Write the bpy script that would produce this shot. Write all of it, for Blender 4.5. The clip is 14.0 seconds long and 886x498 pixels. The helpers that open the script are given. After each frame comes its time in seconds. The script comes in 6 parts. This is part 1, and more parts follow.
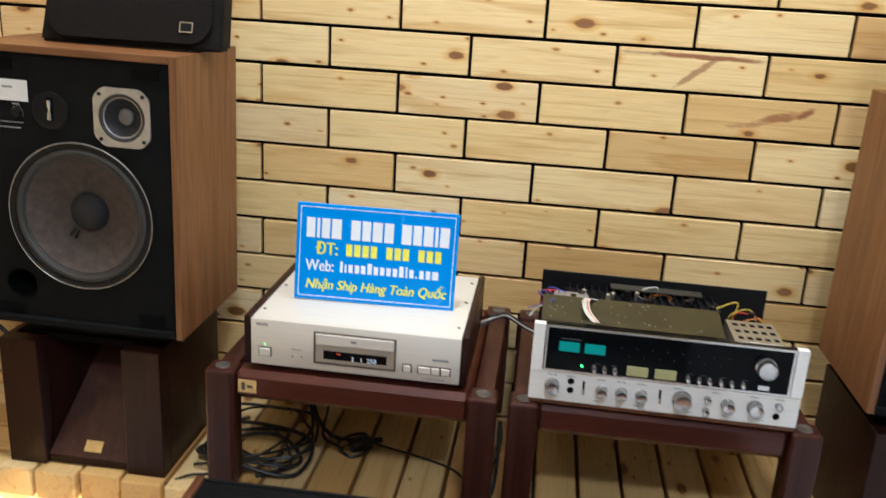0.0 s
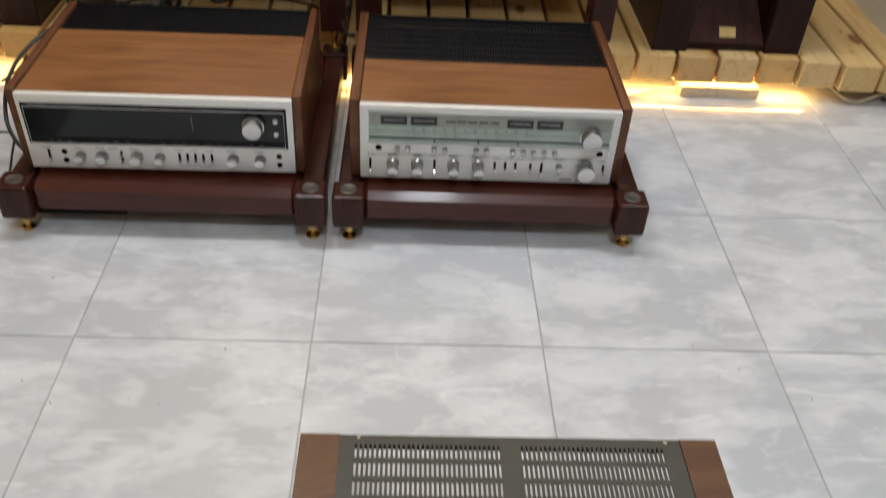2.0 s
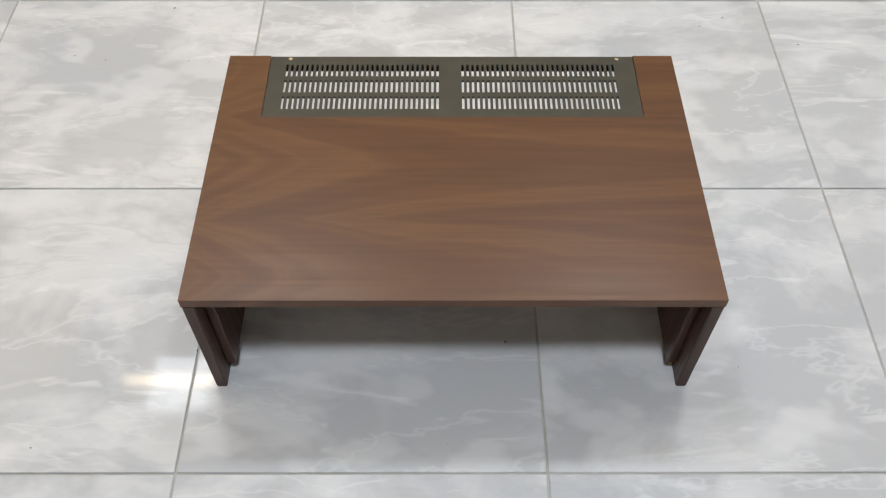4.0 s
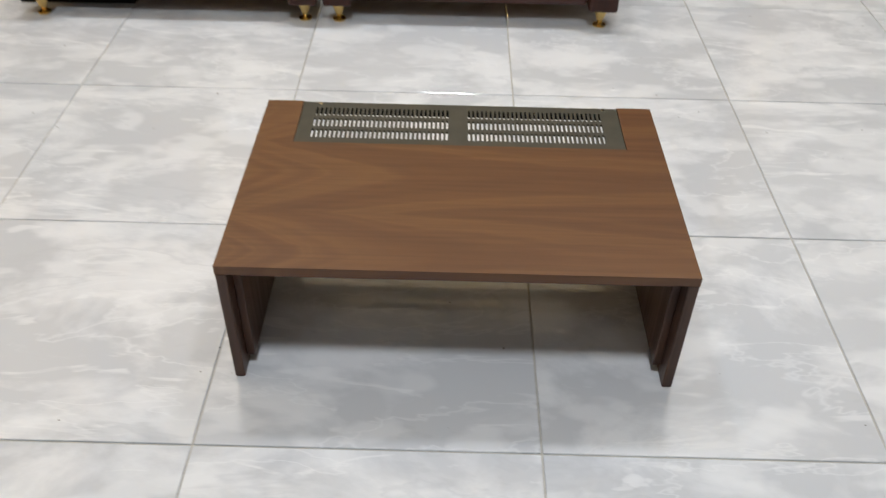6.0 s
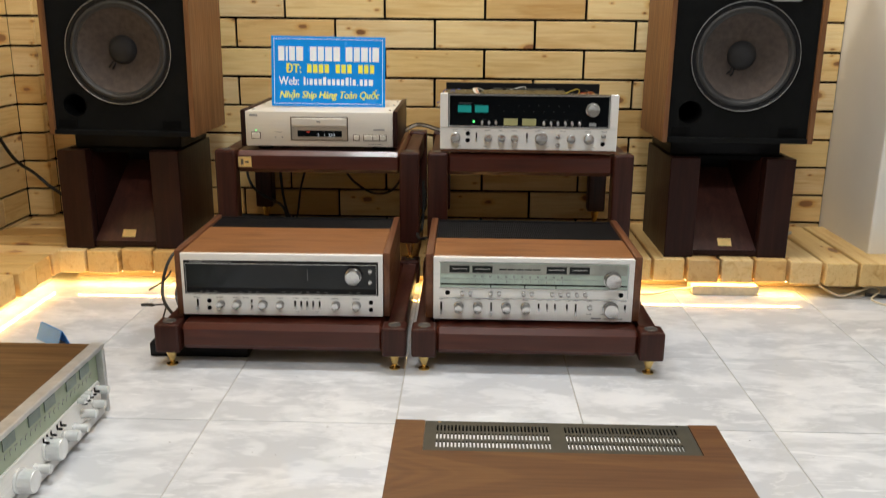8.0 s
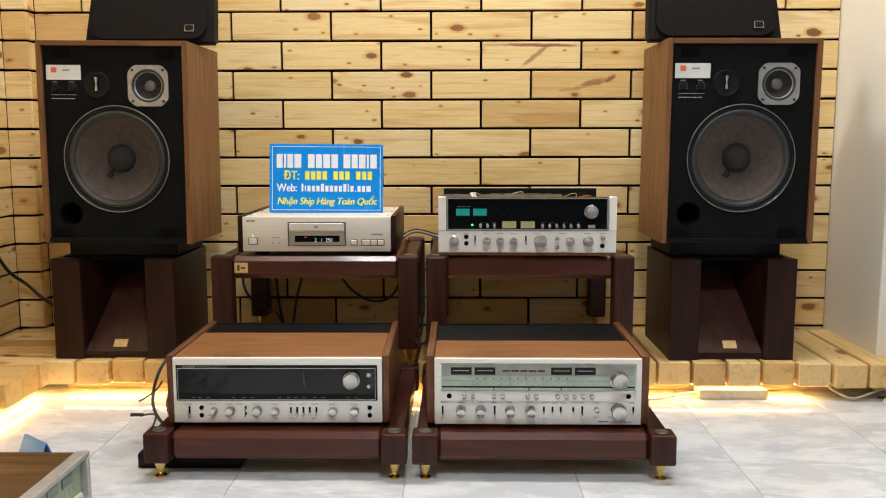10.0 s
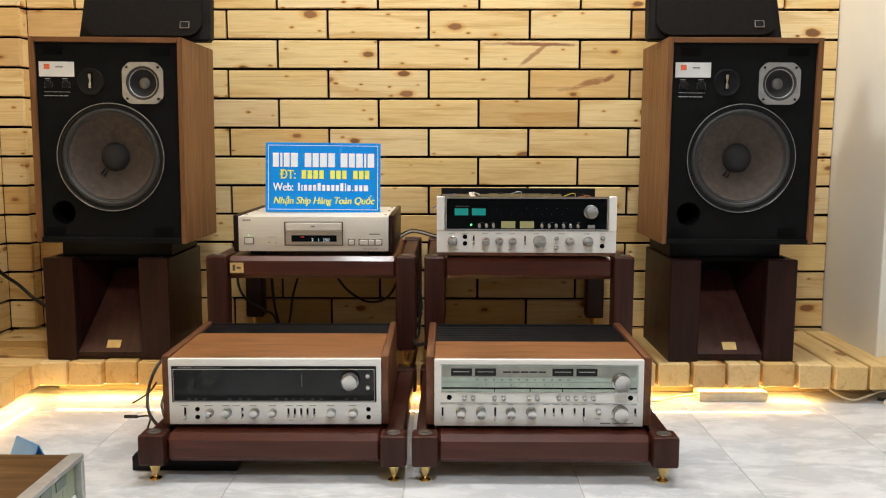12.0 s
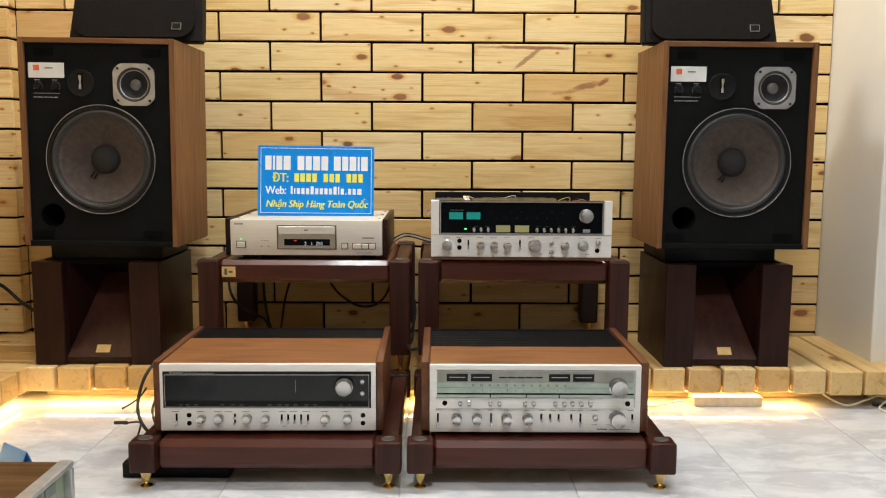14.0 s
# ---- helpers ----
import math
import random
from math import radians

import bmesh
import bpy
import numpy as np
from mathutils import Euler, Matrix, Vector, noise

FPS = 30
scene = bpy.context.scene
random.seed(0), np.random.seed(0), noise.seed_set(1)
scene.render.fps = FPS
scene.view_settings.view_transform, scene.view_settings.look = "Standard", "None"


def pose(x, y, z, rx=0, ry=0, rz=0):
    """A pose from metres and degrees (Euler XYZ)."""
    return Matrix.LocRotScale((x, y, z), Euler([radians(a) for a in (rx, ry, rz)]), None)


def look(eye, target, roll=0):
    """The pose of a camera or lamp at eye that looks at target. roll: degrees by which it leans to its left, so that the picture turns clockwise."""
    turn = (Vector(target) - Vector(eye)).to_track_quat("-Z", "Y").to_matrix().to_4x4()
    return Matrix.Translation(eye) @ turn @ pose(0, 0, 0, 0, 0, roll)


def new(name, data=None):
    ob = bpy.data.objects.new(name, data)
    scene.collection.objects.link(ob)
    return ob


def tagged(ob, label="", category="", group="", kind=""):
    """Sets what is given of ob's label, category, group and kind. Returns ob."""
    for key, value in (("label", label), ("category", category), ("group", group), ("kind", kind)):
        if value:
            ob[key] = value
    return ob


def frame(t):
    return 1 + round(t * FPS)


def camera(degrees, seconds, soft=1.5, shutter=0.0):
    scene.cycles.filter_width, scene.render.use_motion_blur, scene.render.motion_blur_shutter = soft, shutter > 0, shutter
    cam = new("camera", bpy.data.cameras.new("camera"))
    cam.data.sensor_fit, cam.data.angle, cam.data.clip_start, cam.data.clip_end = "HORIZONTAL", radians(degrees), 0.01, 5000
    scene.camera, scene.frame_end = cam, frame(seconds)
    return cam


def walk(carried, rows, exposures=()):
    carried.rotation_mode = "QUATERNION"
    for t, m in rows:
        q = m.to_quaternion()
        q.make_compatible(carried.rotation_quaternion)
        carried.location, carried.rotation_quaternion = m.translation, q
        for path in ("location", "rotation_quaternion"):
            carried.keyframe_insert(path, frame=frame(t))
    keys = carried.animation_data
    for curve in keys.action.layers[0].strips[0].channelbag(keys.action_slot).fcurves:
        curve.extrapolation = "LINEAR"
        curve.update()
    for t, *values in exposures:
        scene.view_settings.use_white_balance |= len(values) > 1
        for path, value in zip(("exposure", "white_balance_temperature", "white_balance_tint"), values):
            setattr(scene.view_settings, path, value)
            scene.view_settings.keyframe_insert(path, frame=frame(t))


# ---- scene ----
cam = camera(54.6, 14.0, 1.15, 0.35)
PATH = [
    (0, (0.05, -0.699, 1.25), (-0.161, 1.197, 0.65), 3.4),
    (0.5, (0.119, -0.795, 1.187), (0.004, 1.081, 0.507), 4.3),
    (1, (0.143, -0.885, 1.132), (0.174, 0.924, 0.28), 3.9),
    (1.5, (0.138, -0.994, 1.110), (0.223, 0.710, 0.070), 4.1),
    (2, (0.153, -1.049, 1.062), (0.246, 0.504, -0.195), 3.7),
    (2.5, (0.196, -1.072, 1.021), (0.264, 0.324, -0.41), 2.8),
    (3, (0.241, -1.103, 0.959), (0.27, 0.167, -0.586), 1.4),
    (3.5, (0.277, -1.133, 0.918), (0.284, 0.057, -0.689), 0.3),
    (3.7, (0.283, -1.141, 0.902), (0.287, 0.04, -0.711), 0.1),
    (5.8, (0.288, -1.346, 0.827), (0.311, 0.108, -0.546), 2.1),
    (6, (0.286, -1.396, 0.811), (0.276, 0.126, -0.486), 1.2),
    (6.5, (0.26, -1.467, 0.838), (0.175, 0.156, -0.327), 0.1),
    (7, (0.2, -1.562, 0.882), (0.107, 0.187, -0.083), 0.1),
    (7.5, (0.159, -1.614, 0.897), (0.096, 0.238, 0.145), 1.0),
    (8, (0.139, -1.663, 0.842), (0.091, 0.265, 0.315), 0.5),
    (8.5, (0.119, -1.718, 0.833), (0.07, 0.237, 0.414), -0.3),
    (9, (0.114, -1.716, 0.837), (0.082, 0.256, 0.503), -0.1),
    (9.2, (0.129, -1.692, 0.807), (0.089, 0.289, 0.53), -0.1),
    (11.5, (0.104, -1.609, 0.776), (0.083, 0.376, 0.534), -0.0),
    (12, (0.101, -1.608, 0.775), (0.086, 0.376, 0.529), 0.1),
    (12.5, (0.096, -1.605, 0.775), (0.094, 0.38, 0.528), 0.2),
    (13, (0.091, -1.594, 0.77), (0.102, 0.392, 0.535), 0.2),
    (13.5, (0.088, -1.588, 0.768), (0.107, 0.398, 0.534), 0.3),
    (14, (0.085, -1.588, 0.772), (0.096, 0.398, 0.536), 0.3),
]
EXPOSURES = [
    (0.0, 0.10, 5750, 10), (0.5, -0.08, 5750, 10), (1.0, 0.02, 5700, 10), (1.5, 0.0, 5950, 10), (2.0, -0.55, 6200, 10), (2.5, -0.80, 6200, 10), (3.0, -0.38, 6150, 10),
    (3.5, -0.35, 6200, 10), (6.0, -0.25, 6300, 10), (6.5, -0.25, 6300, 10), (7.0, -0.08, 6400, 10), (7.5, 0.08, 6500, 10), (8.0, -0.10, 6500, 10), (9.0, 0.06, 6450, 10), (14.0, 0.05, 6500, 10),
]
walk(cam, [(t, look(eye, target, roll)) for t, eye, target, roll in PATH], EXPOSURES)

# ---- world and light ----
world = bpy.data.worlds.new("room_world")
world.use_nodes = True
scene.world = world
world.node_tree.nodes["Background"].inputs[0].default_value = (0.9, 0.95, 1.0, 1)
world.node_tree.nodes["Background"].inputs[1].default_value = 0.012


def area_lamp(name, place, target, sx, sy, watts, colour):
    data = bpy.data.lights.new(name, "AREA")
    data.shape, data.size, data.size_y, data.energy, data.color = "RECTANGLE", sx, sy, watts, colour
    ob = new(name, data)
    ob.matrix_basis = look(place, target)
    return ob


COOL = (0.92, 0.95, 0.98)
WARM = (1.0, 0.80, 0.52)
LED_WARM = (1.0, 0.62, 0.18)
CEIL = 2.80
# the last two are weak fill added at the rear, no source known there
PANELS = [(-0.94, 0.74, 2.0), (-0.36, 0.62, 23.0), (0.96, 0.62, 22.0), (0.28, -1.48, 41.0), (-1.3, -2.6, 2.5), (1.3, -2.6, 2.5)]
for px, py, watts in PANELS:
    area_lamp("ceiling_lamp", (px, py, CEIL - 0.035), (px, py, 0), 0.28, 0.28, watts, COOL)
# added warm fill, no fitting known, that washes the plank wall from above
area_lamp("wall_fill_lamp", (0.0, 0.75, CEIL - 0.05), (0.0, 1.40, 1.1), 2.4, 0.06, 10.0, WARM)
# warm strips under the plank platform
area_lamp("strip_lamp", (0.05, 0.934, 0.0392), (0.05, 0.930, 0.0), 2.30, 0.010, 4.5, LED_WARM)
area_lamp("strip_lamp", (-1.185, 0.58, 0.0392), (-1.176, 0.58, 0.0), 0.75, 0.010, 1.5, LED_WARM)


# ---- materials ----
def material(name):
    m = bpy.data.materials.new(name)
    m.use_nodes = True
    nt = m.node_tree
    return m, nt, nt.nodes["Principled BSDF"]


def node(nt, kind, **values):
    n = nt.nodes.new(kind)
    for key, value in values.items():
        n.inputs[key].default_value = value
    return n


def coords(nt, scale, shuffle=0.0):
    """Object coordinates, stretched, and shifted by a random amount for each object."""
    tc = nt.nodes.new("ShaderNodeTexCoord")
    mp = nt.nodes.new("ShaderNodeMapping")
    mp.inputs["Scale"].default_value = scale
    if shuffle:
        info = nt.nodes.new("ShaderNodeObjectInfo")
        mul = nt.nodes.new("ShaderNodeVectorMath")
        mul.operation = "MULTIPLY"
        mul.inputs[1].default_value = (shuffle, shuffle * 0.73, shuffle * 0.41)
        add = nt.nodes.new("ShaderNodeVectorMath")
        nt.links.new(info.outputs["Random"], mul.inputs[0])
        nt.links.new(tc.outputs["Object"], add.inputs[0])
        nt.links.new(mul.outputs[0], add.inputs[1])
        nt.links.new(add.outputs[0], mp.inputs["Vector"])
    else:
        nt.links.new(tc.outputs["Object"], mp.inputs["Vector"])
    return mp.outputs[0]


def ramp(nt, fac, stops):
    r = nt.nodes.new("ShaderNodeValToRGB")
    e = r.color_ramp.elements
    while len(e) < len(stops):
        e.new(0.5)
    for el, (at, c) in zip(e, stops):
        el.position, el.color = at, (*c, 1) if len(c) == 3 else c
    nt.links.new(fac, r.inputs[0])
    return r.outputs[0]


def blend(nt, mode, fac, a, b):
    n = nt.nodes.new("ShaderNodeMix")
    n.data_type, n.blend_type = "RGBA", mode
    for socket, v in ((n.inputs[0], fac), (n.inputs[6], a), (n.inputs[7], b)):
        if isinstance(v, (int, float)):
            socket.default_value = v
        elif isinstance(v, tuple):
            socket.default_value = (*v, 1)
        else:
            nt.links.new(v, socket)
    return n.outputs[2]


def noise_tex(nt, vec, scale, detail=4.0, rough=0.55, distort=0.0):
    n = node(nt, "ShaderNodeTexNoise", Scale=scale, Detail=detail, Roughness=rough, Distortion=distort)
    nt.links.new(vec, n.inputs["Vector"])
    return n.outputs["Fac"]


def bump(nt, bsdf, height, strength, distance=0.002):
    b = node(nt, "ShaderNodeBump", Strength=strength, Distance=distance)
    nt.links.new(height, b.inputs["Height"])
    nt.links.new(b.outputs[0], bsdf.inputs["Normal"])


def plain(name, colour, rough=0.5, metal=0.0, vary=0.12, scale=40.0, relief=0.0, spec=0.5):
    """A paint, plastic or metal with slight mottling."""
    m, nt, b = material(name)
    v = coords(nt, (1, 1, 1))
    f = noise_tex(nt, v, scale)
    lo, hi = tuple(c * (1 - vary) for c in colour), tuple(min(1, c * (1 + vary)) for c in colour)
    nt.links.new(ramp(nt, f, [(0.3, lo), (0.7, hi)]), b.inputs["Base Color"])
    nt.links.new(ramp(nt, noise_tex(nt, v, scale * 0.3), [(0.3, (rough * 0.85,) * 3), (0.7, (min(1, rough * 1.15),) * 3)]), b.inputs["Roughness"])
    b.inputs["Metallic"].default_value = metal
    b.inputs["Specular IOR Level"].default_value = spec
    if relief:
        bump(nt, b, noise_tex(nt, v, scale * 6), relief, 0.0006)
    return m


def brushed(name, colour, rough=0.3, stretch=(2, 200, 200)):
    m, nt, b = material(name)
    f = noise_tex(nt, coords(nt, stretch), 3.0, 2.0)
    nt.links.new(ramp(nt, f, [(0.3, tuple(c * 0.9 for c in colour)), (0.7, colour)]), b.inputs["Base Color"])
    nt.links.new(ramp(nt, f, [(0.2, (rough * 0.8,) * 3), (0.8, (rough * 1.25,) * 3)]), b.inputs["Roughness"])
    b.inputs["Metallic"].default_value = 0.10
    return m


def veneer(name, dark, mid, light, along="x", rough=0.4, figure=1.0, coat=0.0, shuffle=0.0, slow=1.0, spec=0.4):
    """Wood veneer: long streaks along one axis with slow cathedral figure."""
    m, nt, b = material(name)
    s = {"x": (slow, 9.0, 9.0), "y": (9.0, slow, 9.0), "z": (9.0, 9.0, slow)}[along]
    fine = {"x": (6.0, 160.0, 160.0), "y": (160.0, 6.0, 160.0), "z": (160.0, 160.0, 6.0)}[along]
    v, w = coords(nt, s, shuffle), coords(nt, fine, shuffle)
    big = noise_tex(nt, v, 2.2 * figure, 3.0, 0.5, 1.2)
    wave = nt.nodes.new("ShaderNodeTexWave")
    wave.wave_type, wave.bands_direction = "BANDS", {"x": "Y", "y": "X", "z": "X"}[along]
    wave.inputs["Scale"].default_value, wave.inputs["Distortion"].default_value = 0.9 * figure, 7.0
    wave.inputs["Detail"].default_value, wave.inputs["Detail Scale"].default_value = 2.0, 0.7
    nt.links.new(v, wave.inputs["Vector"])
    base = ramp(nt, big, [(0.28, dark), (0.5, mid), (0.74, light)])
    rings = ramp(nt, wave.outputs["Fac"], [(0.0, (0.72, 0.70, 0.68)), (0.5, (1, 1, 1)), (1.0, (0.9, 0.9, 0.9))])
    c = blend(nt, "MULTIPLY", 0.55, base, rings)
    grain = noise_tex(nt, w, 1.0, 3.0)
    c = blend(nt, "MULTIPLY", 0.5, c, ramp(nt, grain, [(0.35, (0.62, 0.6, 0.58)), (0.6, (1, 1, 1))]))
    nt.links.new(c, b.inputs["Base Color"])
    nt.links.new(ramp(nt, grain, [(0.3, (rough * 1.2,) * 3), (0.7, (rough * 0.9,) * 3)]), b.inputs["Roughness"])
    b.inputs["Specular IOR Level"].default_value = spec
    b.inputs["Coat Weight"].default_value, b.inputs["Coat Roughness"].default_value = coat, 0.12
    bump(nt, b, grain, 0.12, 0.0005)
    return m


def mathn(nt, op, a, b_=None, c=None):
    n = nt.nodes.new("ShaderNodeMath")
    n.operation = op
    for k, v in enumerate((a, b_, c)):
        if v is None:
            continue
        if isinstance(v, (int, float)):
            n.inputs[k].default_value = v
        else:
            nt.links.new(v, n.inputs[k])
    return n.outputs[0]


def pine(name, across="z", stains=(), tone=(1, 1, 1), nap=0.35):
    """Knotty pine board, length along x; across is the other axis of its wide face.
    stains: marks of its own, as (x, across, half length, half width, slope, strength)."""
    m, nt, b = material(name)
    warm = noise_tex(nt, coords(nt, (1.2, 11.0, 11.0), 9.0), 2.2, 4.0, 0.55, 0.6)
    lines = noise_tex(nt, coords(nt, (1.1, 75.0, 75.0), 9.0), 1.6, 3.0, 0.6, 0.5)
    fine = noise_tex(nt, coords(nt, (10.0, 330.0, 330.0), 9.0), 1.0, 3.0)
    info = nt.nodes.new("ShaderNodeObjectInfo")
    board = ramp(nt, info.outputs["Random"], [(0.0, (0.64, 0.42, 0.165)), (0.15, (0.82, 0.61, 0.275)), (0.42, (0.90, 0.72, 0.385)), (0.64, (0.76, 0.53, 0.225)), (0.84, (0.90, 0.75, 0.45)), (1.0, (0.66, 0.43, 0.18))])
    board = blend(nt, "MULTIPLY", 1.0, board, tone)
    c = blend(nt, "MULTIPLY", 0.82, board, ramp(nt, warm, [(0.30, (0.78, 0.64, 0.46)), (0.48, (1, 1, 1)), (0.66, (0.97, 0.93, 0.86)), (0.82, (0.84, 0.70, 0.52))]))
    c = blend(nt, "MULTIPLY", 0.62, c, ramp(nt, lines, [(0.34, (0.78, 0.64, 0.46)), (0.46, (1, 1, 1)), (0.60, (0.94, 0.87, 0.77)), (0.70, (1, 1, 1))]))
    c = blend(nt, "MULTIPLY", nap, c, ramp(nt, fine, [(0.35, (0.75, 0.70, 0.62)), (0.6, (1, 1, 1))]))
    # the wide face as a flat pair of coordinates
    tc = nt.nodes.new("ShaderNodeTexCoord")
    own = nt.nodes.new("ShaderNodeSeparateXYZ")
    nt.links.new(tc.outputs["Object"], own.inputs[0])
    u, w = own.outputs[0], own.outputs[2 if across == "z" else 1]
    rnd = mathn(nt, "MULTIPLY", info.outputs["Random"], 57.3)
    ragged = noise_tex(nt, coords(nt, (14.0, 40.0, 40.0), 9.0), 1.5, 4.0, 0.65)
    for scale, chance, most, heart_at in ((4.2, 0.42, 0.105, 0.026), (9.5, 0.62, 0.055, 0.020)):
        com = nt.nodes.new("ShaderNodeCombineXYZ")
        nt.links.new(mathn(nt, "MULTIPLY_ADD", u, scale, rnd), com.inputs[0])
        nt.links.new(mathn(nt, "MULTIPLY_ADD", w, scale * 2.0, mathn(nt, "MULTIPLY", rnd, 1.37)), com.inputs[1])
        vor = node(nt, "ShaderNodeTexVoronoi", Scale=1.0, Randomness=1.0)
        vor.voronoi_dimensions = "2D"
        nt.links.new(com.outputs[0], vor.inputs["Vector"])
        pick = nt.nodes.new("ShaderNodeSeparateColor")
        nt.links.new(vor.outputs["Color"], pick.inputs[0])
        size = node(nt, "ShaderNodeMapRange")
        for key, value in (("From Min", chance), ("From Max", 1.0), ("To Min", 0.012), ("To Max", most)):
            size.inputs[key].default_value = value
        nt.links.new(pick.outputs[0], size.inputs["Value"])
        rough_edge = mathn(nt, "MULTIPLY_ADD", ragged, 0.10, -0.05)
        rel = mathn(nt, "SUBTRACT", mathn(nt, "ADD", vor.outputs["Distance"], rough_edge), size.outputs[0])
        gate = ramp(nt, pick.outputs[0], [(chance, (0, 0, 0)), (chance + 0.02, (1, 1, 1))])
        halo = ramp(nt, rel, [(0.0, (0.72, 0.47, 0.26)), (0.03, (0.90, 0.74, 0.54)), (0.10, (1, 1, 1))])
        c = blend(nt, "MULTIPLY", gate, c, halo)
        heart = ramp(nt, rel, [(0.0, (1, 1, 1)), (heart_at, (0, 0, 0))])
        tone = ramp(nt, pick.outputs[1], [(0.0, (0.13, 0.05, 0.02)), (1.0, (0.36, 0.17, 0.07))])
        c = blend(nt, "MIX", mathn(nt, "MULTIPLY", mathn(nt, "MULTIPLY", heart, gate), 0.85), c, tone)
    for sx, sw, ax, aw, slope, force in stains:
        du = mathn(nt, "SUBTRACT", u, sx)
        dw = mathn(nt, "SUBTRACT", mathn(nt, "SUBTRACT", w, sw), mathn(nt, "MULTIPLY", du, slope))
        d = mathn(nt, "ADD", mathn(nt, "POWER", mathn(nt, "ABSOLUTE", mathn(nt, "DIVIDE", du, ax)), 2.0), mathn(nt, "POWER", mathn(nt, "ABSOLUTE", mathn(nt, "DIVIDE", dw, aw)), 2.0))
        d = mathn(nt, "ADD", d, mathn(nt, "MULTIPLY_ADD", ragged, 2.4, -1.2))
        c = blend(nt, "MIX", mathn(nt, "MULTIPLY", ramp(nt, d, [(0.2, (1, 1, 1)), (1.0, (0, 0, 0))]), force), c, (0.30, 0.11, 0.045))
    nt.links.new(c, b.inputs["Base Color"])
    b.inputs["Roughness"].default_value = 0.42
    bump(nt, b, fine, 0.15, 0.0006)
    return m


def marble():
    """Glossy tile: pale grey ground with drifting white clouds and thin bright wisps."""
    m, nt, b = material("marbled_tile")
    base = coords(nt, (1, 1, 0.2), 31.0)
    turn = nt.nodes.new("ShaderNodeMapping")
    turn.inputs["Rotation"].default_value = (0, 0, radians(38))
    turn.inputs["Scale"].default_value = (0.75, 1.35, 1)
    nt.links.new(base, turn.inputs["Vector"])
    v = turn.outputs[0]
    big = noise_tex(nt, v, 6.4, 6.0, 0.58, 0.35)
    patch = noise_tex(nt, v, 12.0, 2.5, 0.5, 0.2)
    sway = nt.nodes.new("ShaderNodeMapping")
    sway.inputs["Rotation"].default_value = (0, 0, radians(-28))
    sway.inputs["Scale"].default_value = (7.0, 26.0, 1)
    nt.links.new(base, sway.inputs["Vector"])
    wisp = noise_tex(nt, sway.outputs[0], 1.0, 3.0, 0.5, 0.8)
    slow = noise_tex(nt, v, 2.4, 2.0)
    c = ramp(nt, slow, [(0.3, (0.575, 0.588, 0.606)), (0.7, (0.625, 0.637, 0.654))])
    c = blend(nt, "MIX", ramp(nt, big, [(0.47, (0, 0, 0)), (0.54, (0.42, 0.42, 0.42)), (0.60, (0.80, 0.80, 0.80)), (0.70, (1.0, 1.0, 1.0))]), c, (0.795, 0.800, 0.808))
    c = blend(nt, "MIX", ramp(nt, patch, [(0.54, (0, 0, 0)), (0.62, (0.50, 0.50, 0.50)), (0.72, (0.60, 0.60, 0.60))]), c, (0.81, 0.815, 0.82))
    c = blend(nt, "MIX", ramp(nt, wisp, [(0.63, (0, 0, 0)), (0.68, (0.40, 0.40, 0.40)), (0.76, (0.55, 0.55, 0.55))]), c, (0.90, 0.90, 0.90))
    # thin, broken veins that follow the clouds' drift
    drift = nt.nodes.new("ShaderNodeMapping")
    drift.inputs["Rotation"].default_value = (0, 0, radians(-32))
    drift.inputs["Scale"].default_value = (2.6, 7.5, 1)
    nt.links.new(base, drift.inputs["Vector"])
    vein = noise_tex(nt, drift.outputs[0], 1.0, 5.0, 0.58, 0.35)
    c = blend(nt, "MIX", ramp(nt, vein, [(0.488, (0, 0, 0)), (0.50, (0.34, 0.34, 0.34)), (0.512, (0, 0, 0))]), c, (0.88, 0.885, 0.89))
    c = blend(nt, "MIX", ramp(nt, vein, [(0.56, (0, 0, 0)), (0.575, (0.35, 0.35, 0.35)), (0.60, (0, 0, 0))]), c, (0.52, 0.535, 0.555))
    info = nt.nodes.new("ShaderNodeObjectInfo")
    c = blend(nt, "MULTIPLY", 1.0, c, ramp(nt, info.outputs["Random"], [(0.0, (0.94, 0.955, 0.98)), (1.0, (0.985, 0.99, 1.0))]))
    specks = noise_tex(nt, base, 90.0, 1.0)
    c = blend(nt, "MULTIPLY", 1.0, c, ramp(nt, specks, [(0.17, (0.35, 0.33, 0.30)), (0.19, (1, 1, 1))]))
    nt.links.new(c, b.inputs["Base Color"])
    nt.links.new(ramp(nt, noise_tex(nt, base, 14.0), [(0.3, (0.04,) * 3), (0.7, (0.075,) * 3)]), b.inputs["Roughness"])
    b.inputs["IOR"].default_value = 1.5
    return m


